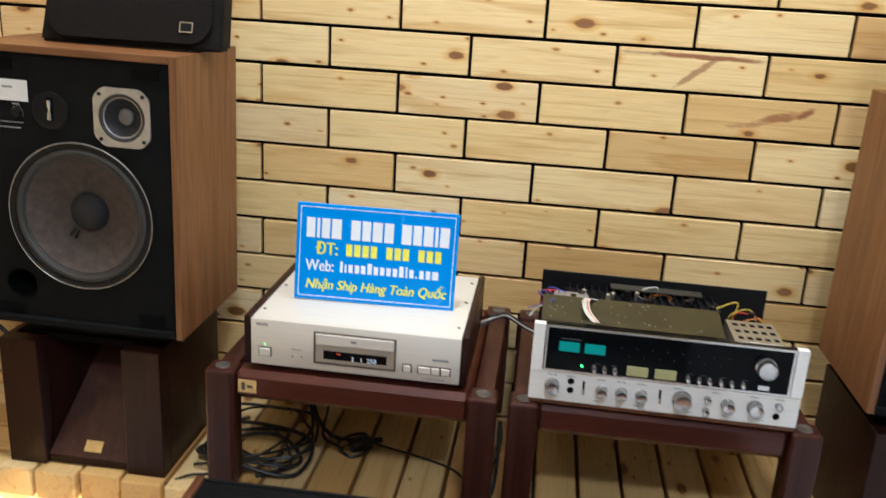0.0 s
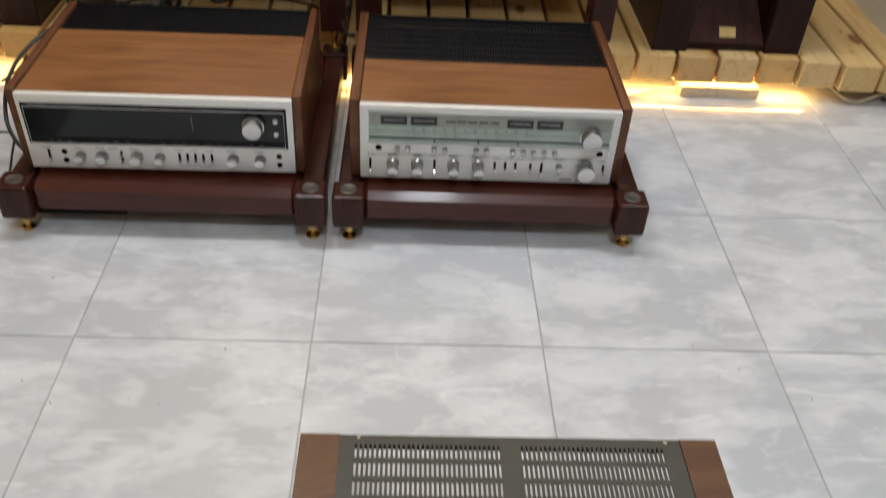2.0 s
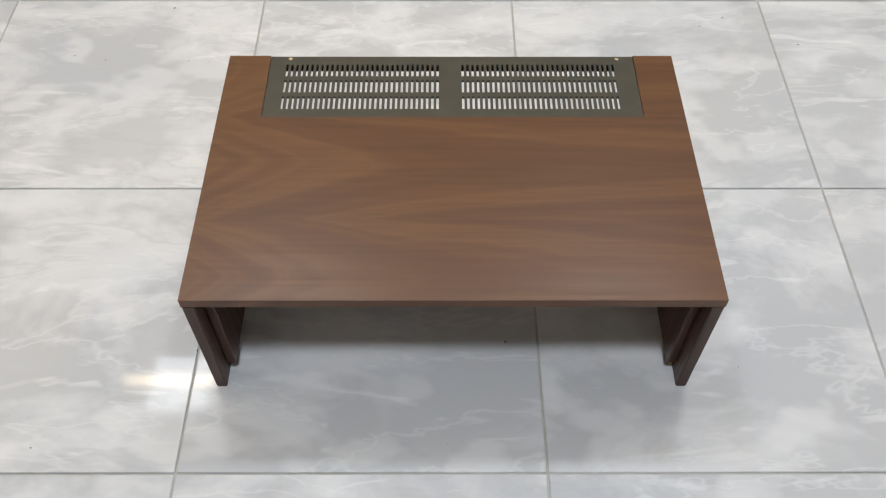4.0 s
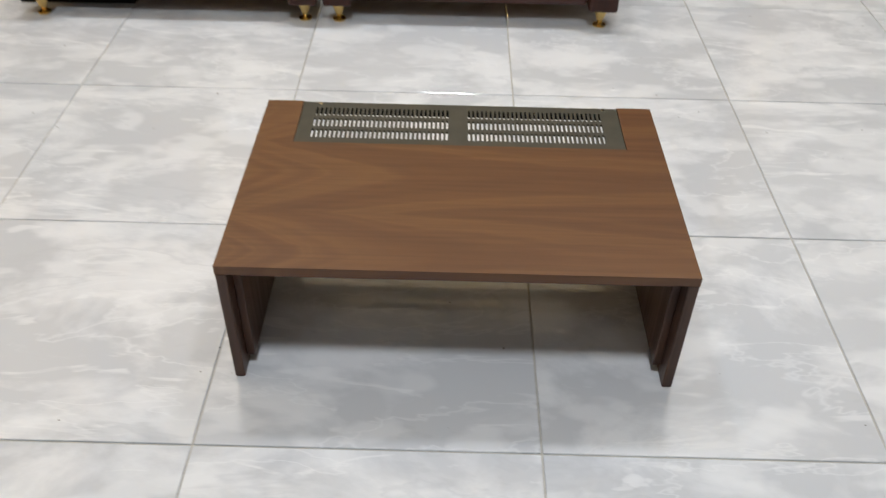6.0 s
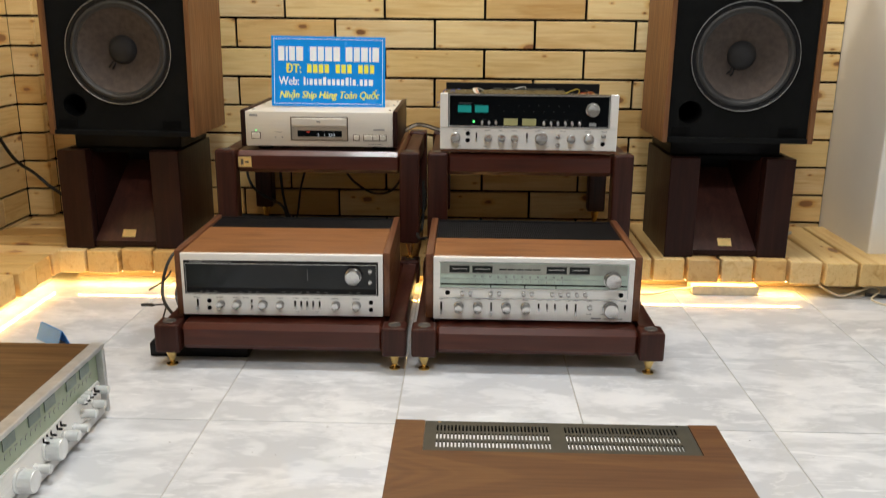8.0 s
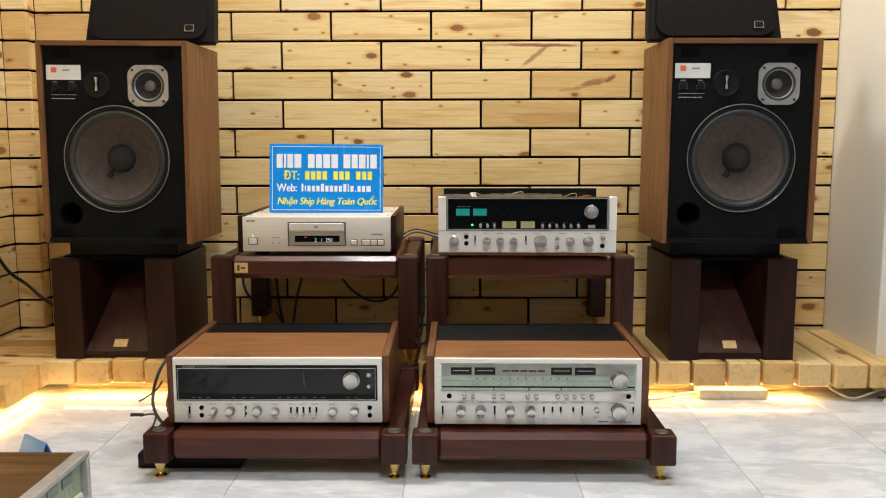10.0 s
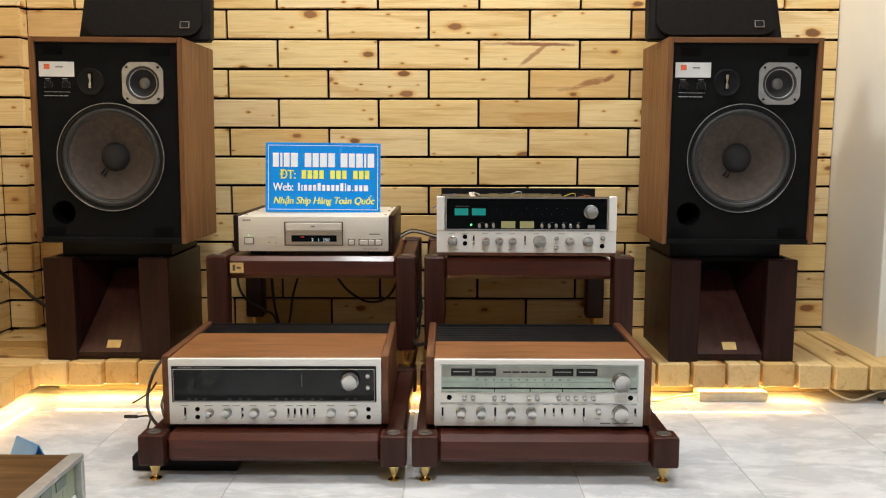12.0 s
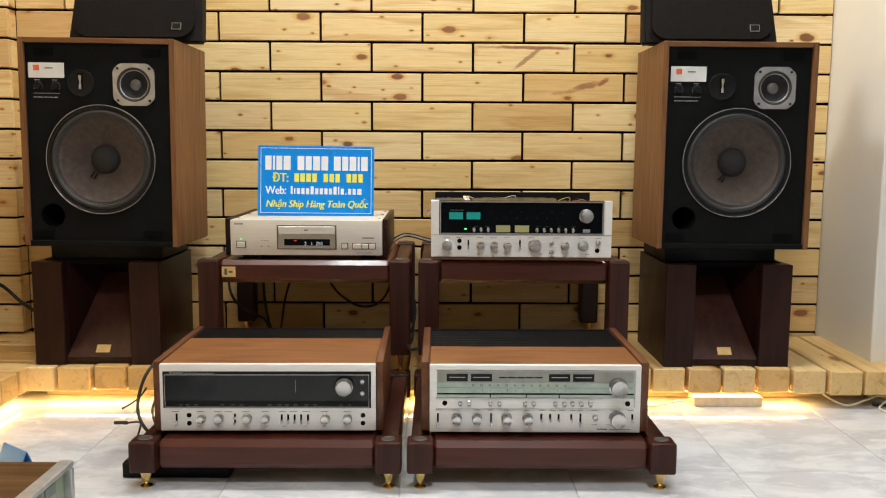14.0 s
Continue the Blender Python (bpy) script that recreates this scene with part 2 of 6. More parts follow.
def cathedral(name, dark, mid, light, rough=0.34):
    """Walnut veneer with arched figure that opens along x, arch by arch across y."""
    m, nt, b = material(name)
    tc = nt.nodes.new("ShaderNodeTexCoord")
    own = nt.nodes.new("ShaderNodeSeparateXYZ")
    nt.links.new(tc.outputs["Object"], own.inputs[0])
    wob = noise_tex(nt, coords(nt, (2.5, 9.0, 9.0)), 1.6, 3.0)
    off = mathn(nt, "PINGPONG", mathn(nt, "ADD", mathn(nt, "ADD", own.outputs[1], 0.125), mathn(nt, "MULTIPLY_ADD", wob, 0.030, -0.015)), 0.075)
    arch = mathn(nt, "MULTIPLY", mathn(nt, "POWER", mathn(nt, "MULTIPLY", off, 13.0), 1.35), 2.6)
    # tight arches at one end, long drawn-out ones towards the other
    fade = mathn(nt, "MULTIPLY", mathn(nt, "POWER", 2.718, mathn(nt, "MULTIPLY", own.outputs[0], -6.5)), -3.6)
    f = mathn(nt, "ADD", mathn(nt, "ADD", mathn(nt, "MULTIPLY_ADD", own.outputs[0], 1.1, mathn(nt, "MULTIPLY", wob, 0.9)), fade), arch)
    com = nt.nodes.new("ShaderNodeCombineXYZ")
    nt.links.new(f, com.inputs[0])
    nt.links.new(mathn(nt, "MULTIPLY", own.outputs[1], 1.2), com.inputs[1])
    bands = noise_tex(nt, com.outputs[0], 0.95, 1.5, 0.5)
    c = ramp(nt, bands, [(0.32, dark), (0.46, mid), (0.56, light), (0.70, mid)])
    streak = noise_tex(nt, coords(nt, (1.6, 26.0, 26.0)), 1.5, 3.0)
    c = blend(nt, "MULTIPLY", 0.25, c, ramp(nt, streak, [(0.3, (0.62, 0.58, 0.54)), (0.6, (1, 1, 1))]))
    grain = noise_tex(nt, coords(nt, (7.0, 190.0, 190.0)), 1.0, 3.0)
    c = blend(nt, "MULTIPLY", 0.3, c, ramp(nt, grain, [(0.35, (0.6, 0.57, 0.54)), (0.6, (1, 1, 1))]))
    nt.links.new(c, b.inputs["Base Color"])
    nt.links.new(ramp(nt, grain, [(0.3, (rough * 1.2,) * 3), (0.7, (rough * 0.9,) * 3)]), b.inputs["Roughness"])
    b.inputs["Specular IOR Level"].default_value = 0.4
    bump(nt, b, grain, 0.12, 0.0005)
    return m


def glass_mat(name, tint=(1, 1, 1)):
    m, nt, b = material(name)
    b.inputs["Base Color"].default_value = (*tint, 1)
    b.inputs["Roughness"].default_value, b.inputs["Transmission Weight"].default_value, b.inputs["IOR"].default_value = 0.02, 1.0, 1.45
    return m


def glow(name, colour, strength):
    m, nt, b = material(name)
    b.inputs["Base Color"].default_value = (*colour, 1)
    b.inputs["Emission Color"].default_value, b.inputs["Emission Strength"].default_value = (*colour, 1), strength
    return m


M_PLANK = pine("pine_plank")
M_STREAKED = pine("pine_plank_streaked", "z", ((0.02, 0.080, 0.20, 0.007, -0.01, 0.95), (0.015, 0.045, 0.055, 0.011, 0.75, 0.7)))
M_SWIRLED = pine("pine_plank_swirled", "z", ((0.045, 0.052, 0.075, 0.013, 0.22, 0.8), (0.10, 0.066, 0.022, 0.011, 0.5, 0.9), (-0.03, 0.030, 0.05, 0.008, 0.1, 0.6)))
M_BOARD = pine("pine_board", across="y", tone=(0.90, 0.82, 0.70), nap=0.14)
M_PINEPLAIN = veneer("pine_batten", (0.52, 0.36, 0.17), (0.66, 0.48, 0.25), (0.74, 0.56, 0.31), "x", 0.5)
M_TILE = marble()
M_GROUT = plain("grout", (0.47, 0.455, 0.42), 0.85)
M_BACKING = plain("black_backing", (0.004, 0.0035, 0.003), 0.9, spec=0.1)
M_WHITEWALL = plain("white_wall_paint", (0.86, 0.84, 0.77), 0.6, vary=0.03, scale=3.0, relief=0.05)
# assumed beige for the unseen walls, dark enough to limit bounced light
M_UNSEENWALL = plain("unseen_wall_beige", (0.42, 0.40, 0.37), 0.65, vary=0.04, scale=3.0, relief=0.05)
M_CEILING = plain("ceiling_paint", (0.82, 0.82, 0.81), 0.7, vary=0.02, scale=3.0)
M_RACK = veneer("red_brown_lacquer", (0.062, 0.0125, 0.0060), (0.085, 0.0185, 0.0088), (0.112, 0.027, 0.013), "x", 0.34, coat=0.18, spec=0.35, slow=0.6)
M_RACKPOST = veneer("dark_brown_lacquer", (0.034, 0.009, 0.006), (0.050, 0.014, 0.009), (0.070, 0.021, 0.013), "z", 0.34, coat=0.05, spec=0.28)
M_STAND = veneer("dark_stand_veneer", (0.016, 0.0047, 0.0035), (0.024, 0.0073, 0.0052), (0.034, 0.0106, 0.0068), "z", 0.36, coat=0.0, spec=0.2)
# the stand's veneer, made lighter for the upward-sloping horn panel
M_RAMP = veneer("lightened_stand_veneer", (0.042, 0.013, 0.009), (0.062, 0.020, 0.014), (0.088, 0.030, 0.020), "z", 0.32, coat=0.1, spec=0.35)
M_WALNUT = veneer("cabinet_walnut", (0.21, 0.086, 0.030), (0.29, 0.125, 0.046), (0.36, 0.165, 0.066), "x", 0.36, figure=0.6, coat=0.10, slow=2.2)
# the same walnut at half brightness: shade of upright faces put into colour
M_WALNUTSHADE = veneer("cabinet_walnut_shaded", (0.10, 0.036, 0.016), (0.15, 0.058, 0.026), (0.20, 0.084, 0.037), "y", 0.36, coat=0.12)
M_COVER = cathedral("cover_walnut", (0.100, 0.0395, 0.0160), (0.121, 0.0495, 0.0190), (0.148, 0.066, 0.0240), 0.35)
# darker walnut for the upright and inner faces, their shade in the colour
M_COVERSHADE = veneer("cover_walnut_shaded", (0.055, 0.024, 0.014), (0.080, 0.036, 0.020), (0.110, 0.050, 0.028), "z", 0.42)
M_TEAK = veneer("speaker_teak", (0.16, 0.066, 0.022), (0.22, 0.095, 0.034), (0.27, 0.125, 0.050), "z", 0.42, figure=1.5)
M_TEAKX = veneer("speaker_teak_cross", (0.16, 0.066, 0.022), (0.22, 0.095, 0.034), (0.27, 0.125, 0.050), "x", 0.42, figure=1.5)
M_THIRD = veneer("dark_walnut_top", (0.085, 0.040, 0.013), (0.120, 0.060, 0.021), (0.160, 0.086, 0.033), "y", 0.38)
M_BAFFLE = plain("black_baffle", (0.0085, 0.0088, 0.0087), 0.8, relief=0.2, spec=0.06)
M_BLACK = plain("black_plastic", (0.006, 0.006, 0.007), 0.5, spec=0.2)
M_SATIN = plain("black_satin_metal", (0.008, 0.008, 0.009), 0.45, 0.0, spec=0.25)
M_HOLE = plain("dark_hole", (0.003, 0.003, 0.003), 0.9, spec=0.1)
M_OLIVE = plain("olive_grey_metal", (0.058, 0.056, 0.044), 0.45, 0.35)
M_CONE = plain("paper_cone", (0.070, 0.055, 0.047), 0.95, vary=0.22, scale=60, relief=0.3, spec=0.2)
M_DUST = plain("dust_cap", (0.022, 0.021, 0.022), 0.75, vary=0.2, scale=30, spec=0.3)
M_DISC = plain("worn_grey_disc", (0.13, 0.12, 0.11), 0.4, 0.6)
# silver darkened in its colour, as little light reaches this rim
M_DIMRIM = plain("dimmed_satin_rim", (0.50, 0.50, 0.49), 0.42, 0.6)
M_BOXBODY = plain("brown_black_body", (0.008, 0.006, 0.005), 0.7, spec=0.15)
M_RUBBER = plain("rubber_surround", (0.030, 0.029, 0.028), 0.55)
M_SILVER = brushed("silver_faceplate", (0.93, 0.92, 0.88), 0.36)
M_CHAMP = brushed("champagne_metal", (0.74, 0.70, 0.62), 0.36)
M_BRIGHT = plain("bright_aluminium", (0.64, 0.64, 0.63), 0.18, 1.0, vary=0.05)
M_GREYMETAL = plain("grey_cast_metal", (0.50, 0.50, 0.50), 0.4, 0.85)
M_BRASS = plain("brass", (0.78, 0.56, 0.22), 0.25, 1.0)
M_GOLD = plain("gold_plate", (0.80, 0.56, 0.22), 0.45, 0.3)
M_CHAMPDARK = plain("dark_champagne_frame", (0.16, 0.13, 0.10), 0.4, 0.7)
M_DIALBLACK = plain("black_dial_glass", (0.004, 0.005, 0.006), 0.06, vary=0.05, spec=0.08)
M_DIALGREY = plain("grey_dial_glass", (0.014, 0.016, 0.017), 0.05, vary=0.05, spec=0.35)
M_DIALPALE = plain("pale_green_dial", (0.44, 0.53, 0.46), 0.15)
M_BAND = plain("olive_meter_band", (0.34, 0.35, 0.31), 0.35, 0.2)
M_DIMPRINT = plain("dim_print", (0.06, 0.065, 0.07), 0.6)
M_DIALGREEN = plain("green_dial", (0.30, 0.36, 0.25), 0.14, vary=0.10, scale=12)
M_PALEMETER = plain("pale_green_meter", (0.17, 0.22, 0.19), 0.15)
M_PALEKNOB = plain("pale_aluminium", (0.80, 0.81, 0.80), 0.24, 0.35, vary=0.06)
M_METER = plain("dark_meter", (0.020, 0.022, 0.022), 0.15)
M_TEAL = glow("teal_meter", (0.0, 0.19, 0.17), 0.55)
M_CREAM = glow("cream_meter", (0.36, 0.35, 0.16), 0.08)
M_KNOBSIDESHADE = plain("fluted_knob_side_shaded", (0.36, 0.36, 0.36), 0.32, 1.0, vary=0.1)
M_GREENLED = glow("green_indicator", (0.1, 1.0, 0.2), 3.0)
M_REDLED = glow("red_indicator", (0.9, 0.06, 0.03), 0.10)
M_DIGIT = glow("display_digit", (0.70, 0.85, 1.0), 0.30)
M_TEALLINE = glow("teal_dial_light", (0.06, 0.62, 0.48), 0.75)
M_MARK = plain("grey_print", (0.22, 0.22, 0.22), 0.6)
M_MARKPALE = plain("pale_print", (0.55, 0.55, 0.53), 0.6)
M_SIGN = plain("blue_sign_face", (0.004, 0.27, 0.82), 0.25, vary=0.03)
M_WHITEINK = plain("white_sign_print", (0.85, 0.90, 0.95), 0.3, vary=0.02)
M_YELLOWINK = plain("yellow_sign_print", (0.88, 0.86, 0.10), 0.3, vary=0.02)
M_LABELWHITE = plain("white_label", (0.72, 0.72, 0.70), 0.5, vary=0.03)
M_ORANGE = plain("orange_mark", (0.75, 0.13, 0.04), 0.5)
M_GRILLE = plain("dark_grille_cloth", (0.011, 0.009, 0.008), 0.9, vary=0.2, scale=300, relief=0.4, spec=0.1)
M_CABLE = plain("black_cable", (0.012, 0.012, 0.012), 0.45)
M_WHITECABLE = plain("cream_cable", (0.70, 0.62, 0.45), 0.5)
M_PCB = plain("olive_circuit_board", (0.030, 0.027, 0.011), 0.22, vary=0.4, scale=25)
M_TIN = plain("tinned_plate", (0.42, 0.39, 0.32), 0.4, 0.8)
M_BLUECARD = plain("blue_card", (0.06, 0.26, 0.62), 0.5, vary=0.05)
M_LEDSTRIP = glow("warm_led", (1.0, 0.74, 0.34), 40.0)
M_PANEL = glow("lit_ceiling_panel", (0.95, 0.98, 1.0), 1.5)
M_WIRES = {"red": plain("red_wire", (0.5, 0.03, 0.02)), "yellow": plain("yellow_wire", (0.65, 0.5, 0.06)), "blue": plain("blue_wire", (0.05, 0.08, 0.4)), "white": plain("white_wire", (0.7, 0.7, 0.66)), "orange": plain("orange_wire", (0.6, 0.2, 0.04))}


# ---- shaping tools ----
def box(bm, x0, x1, y0, y1, z0, z1, bevel=0.0, seg=1):
    m = Matrix.Translation(((x0 + x1) / 2, (y0 + y1) / 2, (z0 + z1) / 2)) @ Matrix.Diagonal((x1 - x0, y1 - y0, z1 - z0, 1))
    made = bmesh.ops.create_cube(bm, size=1.0, matrix=m)
    if bevel:
        edges = list({e for v in made["verts"] for e in v.link_edges})
        bmesh.ops.bevel(bm, geom=edges, offset=bevel, segments=seg, affect="EDGES", profile=0.5)
    return bm


def bbox(x0, x1, y0, y1, z0, z1, bevel=0.0, seg=1):
    return box(bmesh.new(), x0, x1, y0, y1, z0, z1, bevel, seg)


def lathe(profile, seg=24, axis="-y", at=(0, 0, 0), bm=None):
    """Turns (radius, along) pairs about an axis through at."""
    bm = bm or bmesh.new()
    rings = []
    for r, a in profile:
        ring = []
        for k in range(seg if r > 1e-6 else 1):
            c, s = r * math.cos(2 * math.pi * k / seg), r * math.sin(2 * math.pi * k / seg)
            p = {"-y": (c, -a, s), "z": (c, s, a), "x": (a, c, s)}[axis]
            ring.append(bm.verts.new((p[0] + at[0], p[1] + at[1], p[2] + at[2])))
        rings.append(ring)
    for a, b in zip(rings, rings[1:]):
        for k in range(seg):
            q = [a[k % len(a)], a[(k + 1) % len(a)], b[(k + 1) % len(b)], b[k % len(b)]]
            q = list(dict.fromkeys(q))
            if len(q) > 2:
                bm.faces.new(q)
    bmesh.ops.recalc_face_normals(bm, faces=bm.faces)
    return bm


def tube(points, r, seg=6, steps=6, bm=None):
    """A round cable through points, smoothed."""
    bm = bm or bmesh.new()
    pts = [Vector(p) for p in points]
    line = []
    for i in range(len(pts) - 1):
        p0, p1, p2, p3 = pts[max(i - 1, 0)], pts[i], pts[i + 1], pts[min(i + 2, len(pts) - 1)]
        for k in range(steps):
            t = k / steps
            line.append(0.5 * (2 * p1 + (p2 - p0) * t + (2 * p0 - 5 * p1 + 4 * p2 - p3) * t * t + (3 * p1 - p0 - 3 * p2 + p3) * t ** 3))
    line.append(pts[-1])
    rings = []
    for i, p in enumerate(line):
        d = (line[min(i + 1, len(line) - 1)] - line[max(i - 1, 0)]).normalized()
        u = d.cross(Vector((0.13, 0.21, 0.97))).normalized()
        w = d.cross(u)
        rings.append([bm.verts.new(p + r * (math.cos(2 * math.pi * k / seg) * u + math.sin(2 * math.pi * k / seg) * w)) for k in range(seg)])
    for a, b in zip(rings, rings[1:]):
        for k in range(seg):
            bm.faces.new((a[k], a[(k + 1) % seg], b[(k + 1) % seg], b[k]))
    bm.faces.new(rings[0][::-1])
    bm.faces.new(rings[-1])
    return bm


def prism(points, y0, y1, bm=None, bevel=0.0):
    """A plate with the outline points (x, z), from y0 to y1."""
    bm = bm or bmesh.new()
    a = [bm.verts.new((x, y0, z)) for x, z in points]
    b = [bm.verts.new((x, y1, z)) for x, z in points]
    n = len(points)
    bm.faces.new(a)
    bm.faces.new(b[::-1])
    for k in range(n):
        bm.faces.new((a[k], b[k], b[(k + 1) % n], a[(k + 1) % n]))
    bmesh.ops.recalc_face_normals(bm, faces=bm.faces)
    return bm


def mesh_of(name, bm, mat, smooth=False):
    me = bpy.data.meshes.new(name)
    bm.to_mesh(me)
    bm.free()
    me.materials.append(mat)
    if smooth:
        for p in me.polygons:
            p.use_smooth = True
        me.set_sharp_from_angle(angle=radians(38))
    return me


def part(name, bm, mat, parent, label="", smooth=False):
    ob = new(name, mesh_of(name, bm, mat, smooth))
    ob.parent = parent
    return tagged(ob, label)


def share(name, me, parent, m, label=""):
    ob = new(name, me)
    ob.parent = parent
    ob.matrix_basis = m
    return tagged(ob, label)


def thing(name, m, label, category, group="", kind=""):
    ob = new(name)
    ob.empty_display_size = 0.05
    ob.matrix_basis = m
    return tagged(ob, label, category, group, kind)


def whole(name, bm, mat, label="", category="", kind="", group="", smooth=False):
    """A thing or a piece of the setting that is one mesh."""
    return tagged(new(name, mesh_of(name, bm, mat, smooth)), label, category, group, kind)


KNOBS = {}


def knob(parent, x, z, r, depth, mat=None, name="knob", y=0.0, label=""):
    """A turned control knob on a front that faces -y."""
    mat = mat or M_BRIGHT
    key = (round(r, 4), round(depth, 4), mat.name)
    if key not in KNOBS:
        bm = lathe([(r * 1.10, 0), (r * 1.10, depth * 0.16), (r * 1.0, depth * 0.20), (r, depth * 0.93), (r * 0.93, depth), (r * 0.86, depth * 0.985), (0, depth * 0.97)], 36)
        for v in bm.verts:
            rad = math.hypot(v.co.x, v.co.z)
            if abs(rad - r) < r * 0.02 and round(math.atan2(v.co.z, v.co.x) / (2 * math.pi) * 36) % 2:
                v.co.x *= 0.93
                v.co.z *= 0.93
        me = mesh_of("knob", bm, mat, True)
        # bright knobs get darker sides, so the shade round them is in the colour
        if mat is M_BRIGHT:
            me.materials.append(M_KNOBSIDESHADE)
            for p in me.polygons:
                if abs(p.normal.y) < 0.5:
                    p.material_index = 1
        KNOBS[key] = me
    return share(name, KNOBS[key], parent, Matrix.Translation((x, y, z)), label)


def lever(parent, x, z, h=0.014, mat=None, y=0.0):
    """A slotted lever switch."""
    slot = part("lever_switch", bbox(x - 0.0022, x + 0.0022, y - 0.0012, y + 0.001, z - h * 0.75, z + h * 0.75), M_HOLE, parent, "black lever slot")
    part("lever", bbox(x - 0.0022, x + 0.0022, y - 0.011, y - 0.0014, z - h * 0.75, z - h * 0.15, 0.0008), mat or M_BRIGHT, slot, "bright metal lever")
    return slot


def socket(parent, x, z, r=0.0042, y=0.0):
    bm = lathe([(r * 1.3, 0), (r * 1.3, 0.0012), (r, 0.0016), (r * 0.9, 0.0004), (0, 0.0004)], 14, at=(x, y, z))
    return part("headphone_jack", bm, M_HOLE, parent, smooth=True)


def bars(bm, x0, z0, widths, height, y, gap=0.25, thick=0.0006):
    """A run of plain upright bars in place of writing."""
    x = x0
    for w in widths:
        if w > 0:
            box(bm, x, x + w, y - thick, y, z0, z0 + height)
        x += abs(w) + gap * height
    return x


def words(text, size, mat, parent, x, y, z, width=0.0, shear=0.0, name="lettering", bold=0.0):
    """Raised lettering that faces -y, its left foot at (x, y, z); width squeezes it."""
    curve = bpy.data.curves.new(name, "FONT")
    curve.body, curve.size, curve.extrude, curve.shear = text, size, 0.0004, shear
    tmp = bpy.data.objects.new(name, curve)
    scene.collection.objects.link(tmp)
    deps = bpy.context.evaluated_depsgraph_get()
    me = bpy.data.meshes.new_from_object(tmp.evaluated_get(deps))
    bpy.data.objects.remove(tmp)
    bpy.data.curves.remove(curve)
    if bold:
        bm = bmesh.new()
        for k in (-1, 0, 1):
            bm.from_mesh(me)
            n = len(bm.verts) // (k + 2)
            bm.verts.ensure_lookup_table()
            bmesh.ops.translate(bm, verts=bm.verts[-n:], vec=(k * bold, 0, (k + 1) * 0.00015))
        bm.to_mesh(me)
        bm.free()
    me.materials.clear()
    me.materials.append(mat)
    wide = max(v.co.x for v in me.vertices) if len(me.vertices) else 1.0
    ob = new(name, me)
    ob.parent = parent
    sx = width / wide if width else 1.0
    ob.matrix_basis = Matrix.Translation((x, y, z)) @ pose(0, 0, 0, 90, 0, 0) @ Matrix.Diagonal((sx, 1, 1, 1))
    return ob


# ---- the room ----
GRID = 0.4
floor_bm = bbox(-2.8, 2.8, -4.6, 1.75, -0.12, -0.0025)
floor = whole("floor", floor_bm, M_GROUT, "floor of glossy grey-white marbled square tiles", "floor", "structure")
whole("ceiling", bbox(-2.8, 2.8, -4.6, 1.75, CEIL, CEIL + 0.1), M_CEILING, "plain white ceiling above the shop", "ceiling", "structure")
PLANE = 1.40      # front of the planks on the back wall
LEFT = -1.437     # front of the planks on the left wall
RIGHT = 1.43      # face of the white wall on the right
wall_back = whole("wall_back", bbox(-1.6, 1.6, PLANE + 0.016, PLANE + 0.14, 0.0, CEIL), M_BACKING, "back wall clad in knotty pine planks with black joints", "wall", "structure")
wall_left = whole("wall_left", bbox(-1.60, LEFT - 0.016, -1.6, PLANE + 0.016, 0.0, CEIL), M_BACKING, "left wall clad in knotty pine planks", "wall", "structure")
whole("wall_right", bbox(RIGHT, 2.0, 1.014, PLANE + 0.016, 0.0, CEIL, 0.006, 2), M_WHITEWALL, "smooth off-white painted wall end beside the planks", "wall", "structure")
# unseen walls added around the room; their dull beige holds down ambient light
whole("wall_side", bbox(2.6, 2.75, -4.5, 1.014, 0.0, CEIL), M_UNSEENWALL, "unseen beige side wall, added to close the room", "wall", "structure")
whole("wall_front", bbox(2.0, 2.6, 0.96, 1.014, 0.0, CEIL), M_UNSEENWALL, "unseen beige wall, added to close the room", "wall", "structure")
whole("wall_rear", bbox(-2.75, 2.75, -4.6, -4.5, 0.0, CEIL), M_UNSEENWALL, "unseen beige rear wall, added to close the room", "wall", "structure")
whole("wall_west", bbox(-2.75, -2.6, -4.5, -1.6, 0.0, CEIL), M_UNSEENWALL, "unseen beige side wall, added to close the room", "wall", "structure")
whole("wall_return", bbox(-2.6, -1.6, -1.75, -1.6, 0.0, CEIL), M_UNSEENWALL, "unseen beige wall return, added to close the room", "wall", "structure")

# panel bodies for all lamps, the two added rear fills included
for px, py, _ in PANELS:
    lamp = thing("ceiling_light", Matrix.Translation((px, py, CEIL - 0.03)), "square white ceiling light panel out of view, lit", "ceiling light", "ceiling lights")
    fr = bmesh.new()
    for a, b_, c, d in ((-0.17, 0.17, -0.17, -0.145), (-0.17, 0.17, 0.145, 0.17), (-0.17, -0.145, -0.145, 0.145), (0.145, 0.17, -0.145, 0.145)):
        box(fr, a, b_, c, d, 0, 0.029)
    part("frame", fr, M_CEILING, lamp)
    part("diffuser", bbox(-0.1445, 0.1445, -0.1445, 0.1445, 0.010, 0.024), M_PANEL, lamp, "glowing white diffuser")

# column of planks in the left corner
COL_X, COL_Y = -1.35, 1.34


# ---- platform of thick pine boards ----
TOP, UNDER = 0.116, 0.043
platform = thing("platform", Matrix.Identity(4), "low platform of thick knotty pine boards along the walls", "platform", kind="structure")
rng = random.Random(4)
BOARD = {}


def board_mesh(length, wide):
    key = (round(length, 3), round(wide, 3))
    if key not in BOARD:
        BOARD[key] = mesh_of("board", bbox(-length / 2, length / 2, -wide / 2, wide / 2, UNDER - TOP, 0, 0.003), M_BOARD)
    return BOARD[key]


